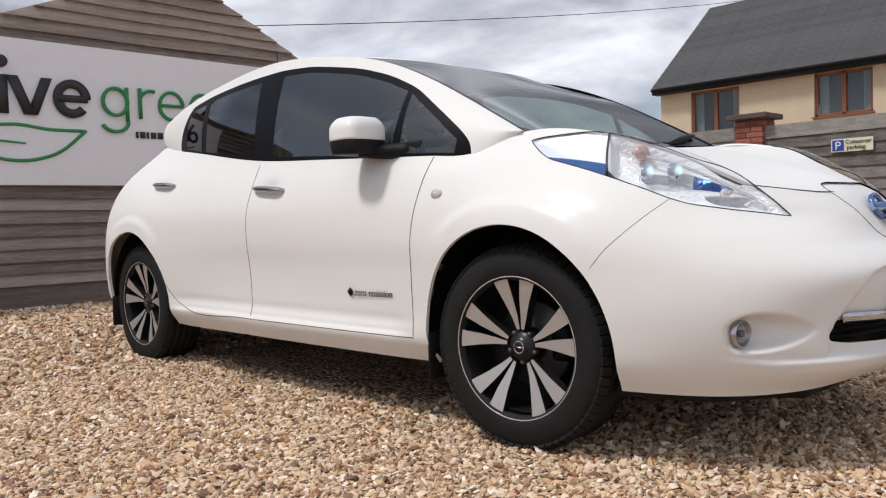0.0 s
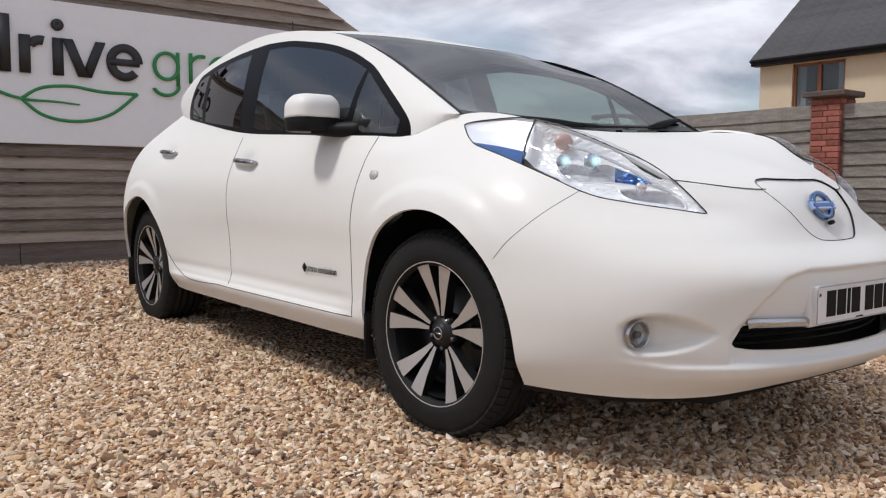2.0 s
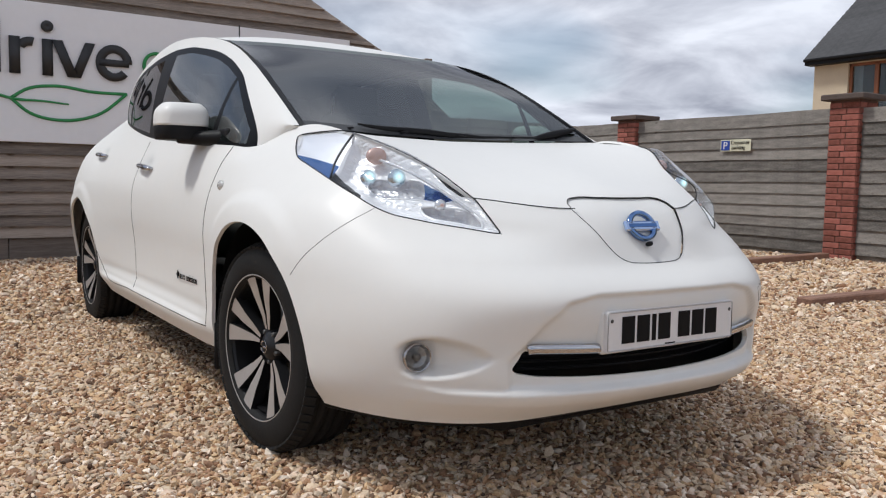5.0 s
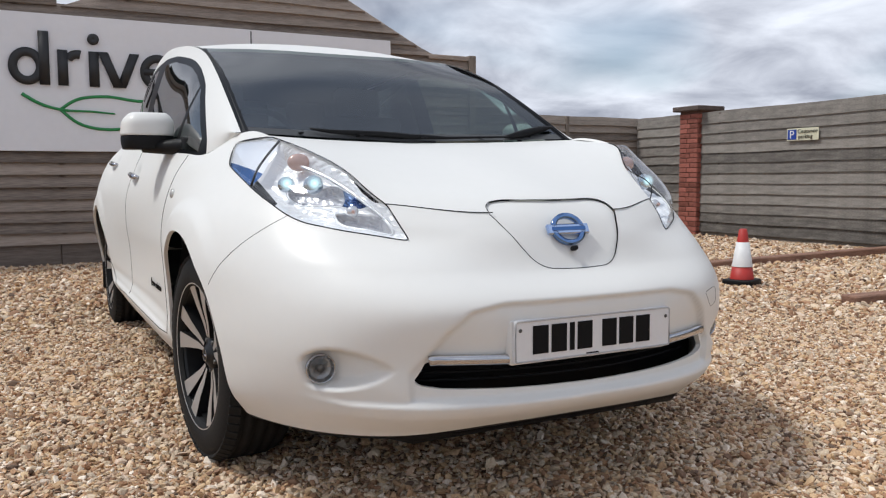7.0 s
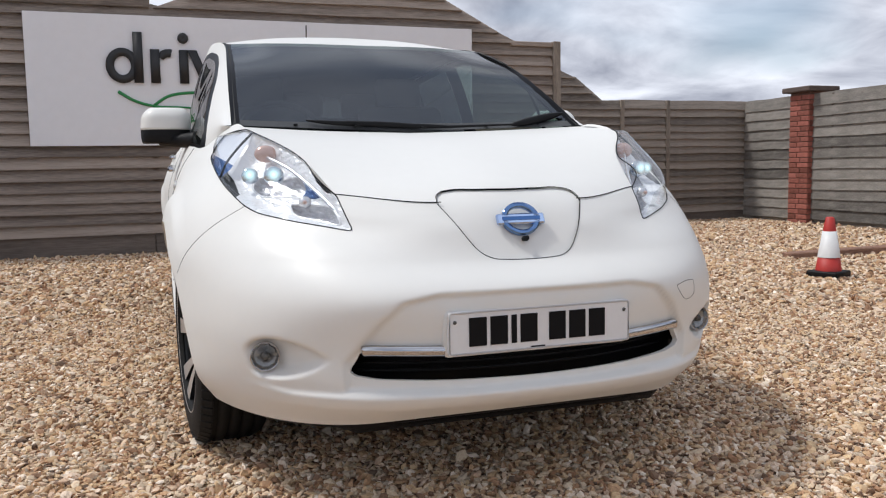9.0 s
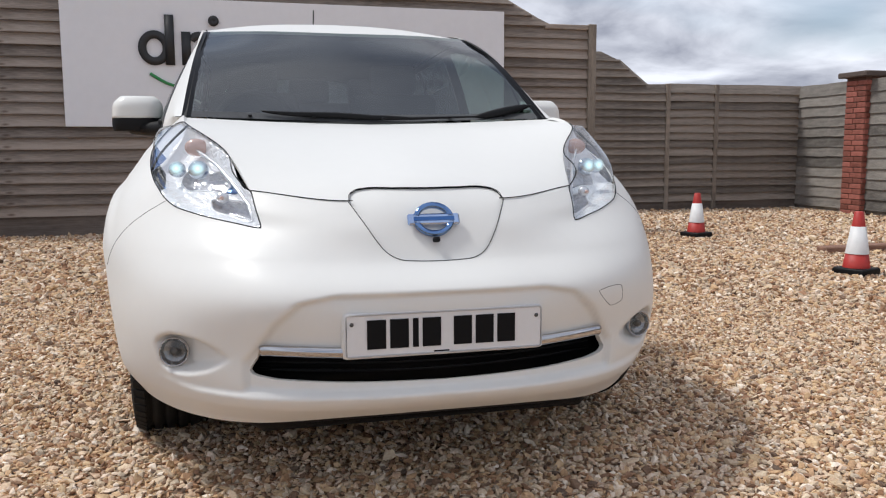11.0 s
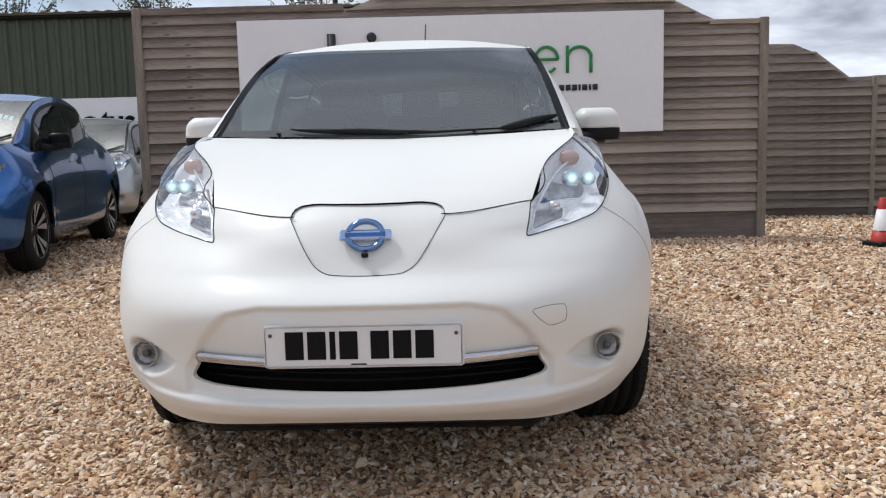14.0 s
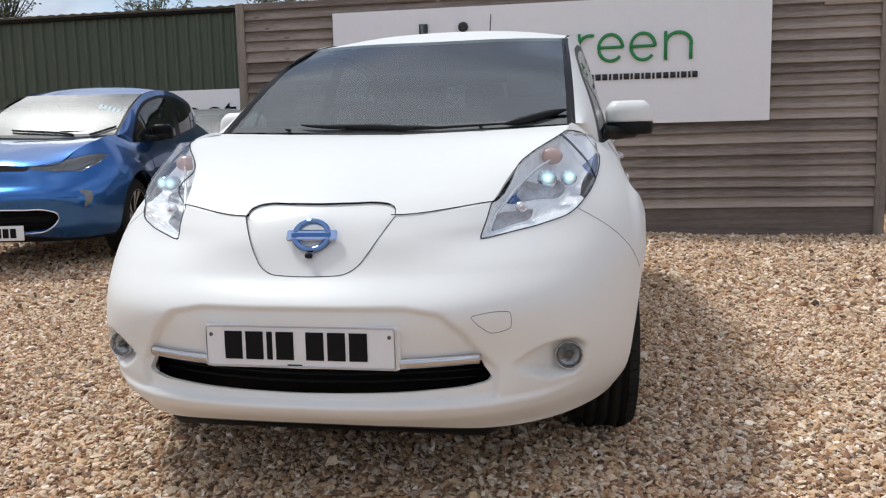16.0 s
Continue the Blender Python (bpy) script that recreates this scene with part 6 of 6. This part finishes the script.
    # side repeaters and handles
    for s in (1, -1):
        hit = lay(tree, [(0, .314, .816)], (s, 0, 0), 0.001, 2)[0]
        r = part("side_repeater", lathe([(.026, -.003), (.025, .003), (.018, .006), (.0, .0075)], 24), LENS_SMOKE, car, "clear oval side indicator")
        r.matrix_basis = Matrix.Translation(hit) @ Vector((s, 0, .12)).to_track_quat("Z", "Y").to_matrix().to_4x4() @ Matrix.Diagonal((1, .66, 1, 1))
        part("repeater_bulb", box((.012, .02, .006), (0, 0, .004), bevel=.002), REFLECTOR, r)
        for ya, yb, za, zb in ((1.255, 1.495, .876, .892), (2.29, 2.525, .948, .962)):
            base = lay(tree, [(0, ya + (yb - ya) * i / 12, za + (zb - za) * i / 12) for i in range(13)], (s, 0, 0), 0.0, 2)
            if len(base) < 13:
                continue
            path = [q + Vector((s * (0.006 + 0.026 * math.sin(math.pi * i / 12) ** 0.6), 0, 0)) for i, q in enumerate(base)]
            h = part("door_handle", tube(path, [0.008 + 0.008 * math.sin(math.pi * i / 12) ** 0.5 for i in range(13)], 10, flat=0.9), CHROME_SHADED, car, "chrome door handle")
    door_mirrors(car, PAINT, "white")
    # badge on both front doors
    for s in (1, -1):
        me = text_mesh("zero emission", 0.039, 0.0008)
        b = part("badge", me, INK, car, "dark zero emission lettering")
        X, Z = Vector((0, s, 0)), Vector((s, 0, 0))
        m = Matrix((X, Vector((0, 0, 1)), Z)).transposed().to_4x4()
        hit = lay(tree, [(0, .76, .465)], (s, 0, 0), 0.008, 2)[0]
        m.translation = Vector((hit.x, .765 if s < 0 else .55, .455))
        b.matrix_basis = m
        d = part("badge_mark", prism([(-.018, 0), (0, .018), (.018, 0), (0, -.018)], .002), INK, b)
        d.matrix_basis = pose(-.028, .012, 0, -90)
    # wipers lie on the glass
    for path in ([(.43, .150, 0), (.20, .176, 0), (-.10, .197, 0), (-.38, .188, 0)], [(.612, .158, 0), (.50, .155, 0), (.36, .160, 0), (.22, .172, 0)]):
        blade = lay(scr, spline([(x, y, 1.3) for x, y, _ in path], 24), (0, 0, 1), 0.012, 0.5)
        if len(blade) > 3:
            w = part("wiper", tube(blade, [0.003 + (0.013 if path[0][0] > 0.5 else 0.008) * max(math.sin(math.pi * i / (len(blade) - 1)), 0.0) ** 0.7 for i in range(len(blade))], 8), BLACK, car, "black wiper")
    part("aerial", tube([(0.03, 2.54, 1.47), (0.044, 2.593, 1.78)], 0.004, 6), BLACK, car, "thin roof aerial")
    for x in (-.42, -.2, .05, .3, .5):
        part("cowl_rib", box((.012, .05, .006), (x, .165, 1.012 + .02 * abs(x)), bevel=.001), BLACK, car)


LENS_SMOKE = mat("pale_repeater_lens", (0.55, 0.54, 0.52), 0.12, 0.2, 0.05, 30, coat=0.8)
white_car, TREE, BON, SCR = hatchback("white_hatchback", "pearl white five-door electric hatchback parked on gravel", PAINT, pose(0, -0.75, 0, 0, 0, -0.5) @ pose(0, 0.75, 0))
trim(white_car, TREE, BON, SCR)

# the two parked cars by the shed
BLUE_AT = pose(-3.905, 3.55, 0.085, 0, 0, 10.6) @ Matrix.Diagonal((0.97, 0.966, 1.01, 1))
blue_car, BLUE_TREE, _, BLUE_SCR = hatchback("blue_hatchback", "metallic blue five-door hatchback parked on gravel", PAINT_BLUE, BLUE_AT, False, "slim")
SILVER_AT = pose(-4.75, 7.94, 0.085, 0, 0, 14)
silver_car, SILVER_TREE, _, SILVER_SCR = hatchback("silver_hatchback", "silver five-door hatchback parked by the shed", PAINT_SILVER, SILVER_AT, False, "swept")
small_trim(blue_car, BLUE_TREE, BLUE_SCR, GLOSS_BLACK, "black")
blue_details(blue_car, BLUE_TREE, BLUE_SCR)
small_trim(silver_car, SILVER_TREE, SILVER_SCR, PAINT_SILVER, "silver")

# ---- gravel stones ----


def gravel_stones(x0, x1, y0, y1, pitch, lo, hi, seed, keep=None):
    """Loose crushed stones: each a squashed, turned and knocked-about small solid; one mesh."""
    rng = np.random.default_rng(seed)
    g = (1 + 5 ** 0.5) / 2
    V = np.array([(-1, g, 0), (1, g, 0), (-1, -g, 0), (1, -g, 0), (0, -1, g), (0, 1, g), (0, -1, -g), (0, 1, -g), (g, 0, -1), (g, 0, 1), (-g, 0, -1), (-g, 0, 1)], float)
    V /= np.linalg.norm(V[0])
    F = np.array([(0, 11, 5), (0, 5, 1), (0, 1, 7), (0, 7, 10), (0, 10, 11), (1, 5, 9), (5, 11, 4), (11, 10, 2), (10, 7, 6), (7, 1, 8), (3, 9, 4), (3, 4, 2), (3, 2, 6), (3, 6, 8), (3, 8, 9), (4, 9, 5), (2, 4, 11), (6, 2, 10), (8, 6, 7), (9, 8, 1)])
    nx, ny = int((x1 - x0) / pitch), int((y1 - y0) / pitch)
    X, Y = np.meshgrid(np.arange(nx), np.arange(ny))
    x = x0 + (X.ravel() + rng.uniform(0, 1, nx * ny)) * pitch
    y = y0 + (Y.ravel() + rng.uniform(0, 1, nx * ny)) * pitch
    if keep is not None:
        k = keep(x, y)
        x, y = x[k], y[k]
    n = len(x)
    size = (lo + (hi - lo) * rng.uniform(size=n) ** 1.4) * np.where(rng.uniform(size=n) > 0.9, 1.5, 1.0)
    squash = np.stack([rng.uniform(0.85, 1.6, n), rng.uniform(0.6, 1.05, n), rng.uniform(0.3, 0.7, n)], 1)
    P = V[None] * (1 + rng.uniform(-0.38, 0.38, (n, 12, 1))) * squash[:, None] * size[:, None, None]
    q = rng.normal(size=(n, 4)) * np.array([1, 0.28, 0.28, 1])
    q /= np.linalg.norm(q, axis=1)[:, None]
    w, a, b, c = q.T
    R = np.stack([1 - 2 * (b * b + c * c), 2 * (a * b - c * w), 2 * (a * c + b * w), 2 * (a * b + c * w), 1 - 2 * (a * a + c * c), 2 * (b * c - a * w), 2 * (a * c - b * w), 2 * (b * c + a * w), 1 - 2 * (a * a + b * b)], 1).reshape(n, 3, 3)
    P = np.einsum("nij,nkj->nki", R, P)
    z = ground_z(x, y)
    P += np.stack([x, y, z + size * rng.uniform(0.05, 0.55, n)], 1)[:, None]
    faces = (F[None] + 12 * np.arange(n)[:, None, None]).reshape(-1, 3)
    me = bpy.data.meshes.new("gravel_stones")
    me.vertices.add(n * 12)
    me.vertices.foreach_set("co", P.reshape(-1))
    me.loops.add(len(faces) * 3)
    me.loops.foreach_set("vertex_index", faces.reshape(-1).astype(np.int32))
    me.polygons.add(len(faces))
    me.polygons.foreach_set("loop_start", np.arange(len(faces), dtype=np.int32) * 3)
    me.polygons.foreach_set("use_smooth", [False] * len(faces))
    me.update(calc_edges=True)
    me.materials.append(PEBBLE)
    ob = new("gravel_stones", me)
    tagged(ob, "loose tan and cream crushed gravel stones", "gravel", kind="stuff")


def under_car(x, y):
    return (np.abs(x) < 0.55) & (y > 0.7) & (y < 2.6)


def near_yard(x, y):
    return ~under_car(x, y) & (np.hypot(x + 0.2, y + 0.9) < 3.6) & (y > -2.45)


gravel_stones(-3.8, 3.4, -2.5, 2.7, 0.0165, 0.0075, 0.0125, 5, near_yard)
gravel_stones(-4.6, 4.9, -1.6, 5.7, 0.034, 0.012, 0.020, 6, lambda x, y: ~near_yard(x, y) & ~under_car(x, y))
gravel_stones(3.4, 8.15, -2.4, 8.4, 0.05, 0.017, 0.027, 7, lambda x, y: ((x > 4.9) | (y > 5.7)) & (np.hypot(x + 0.2, y + 0.9) > 3.6))
gravel_stones(-8.5, -2.4, 0.5, 10.8, 0.055, 0.018, 0.028, 8, lambda x, y: (x < -4.6) | ((y > 5.7) & (x < -2.9)))
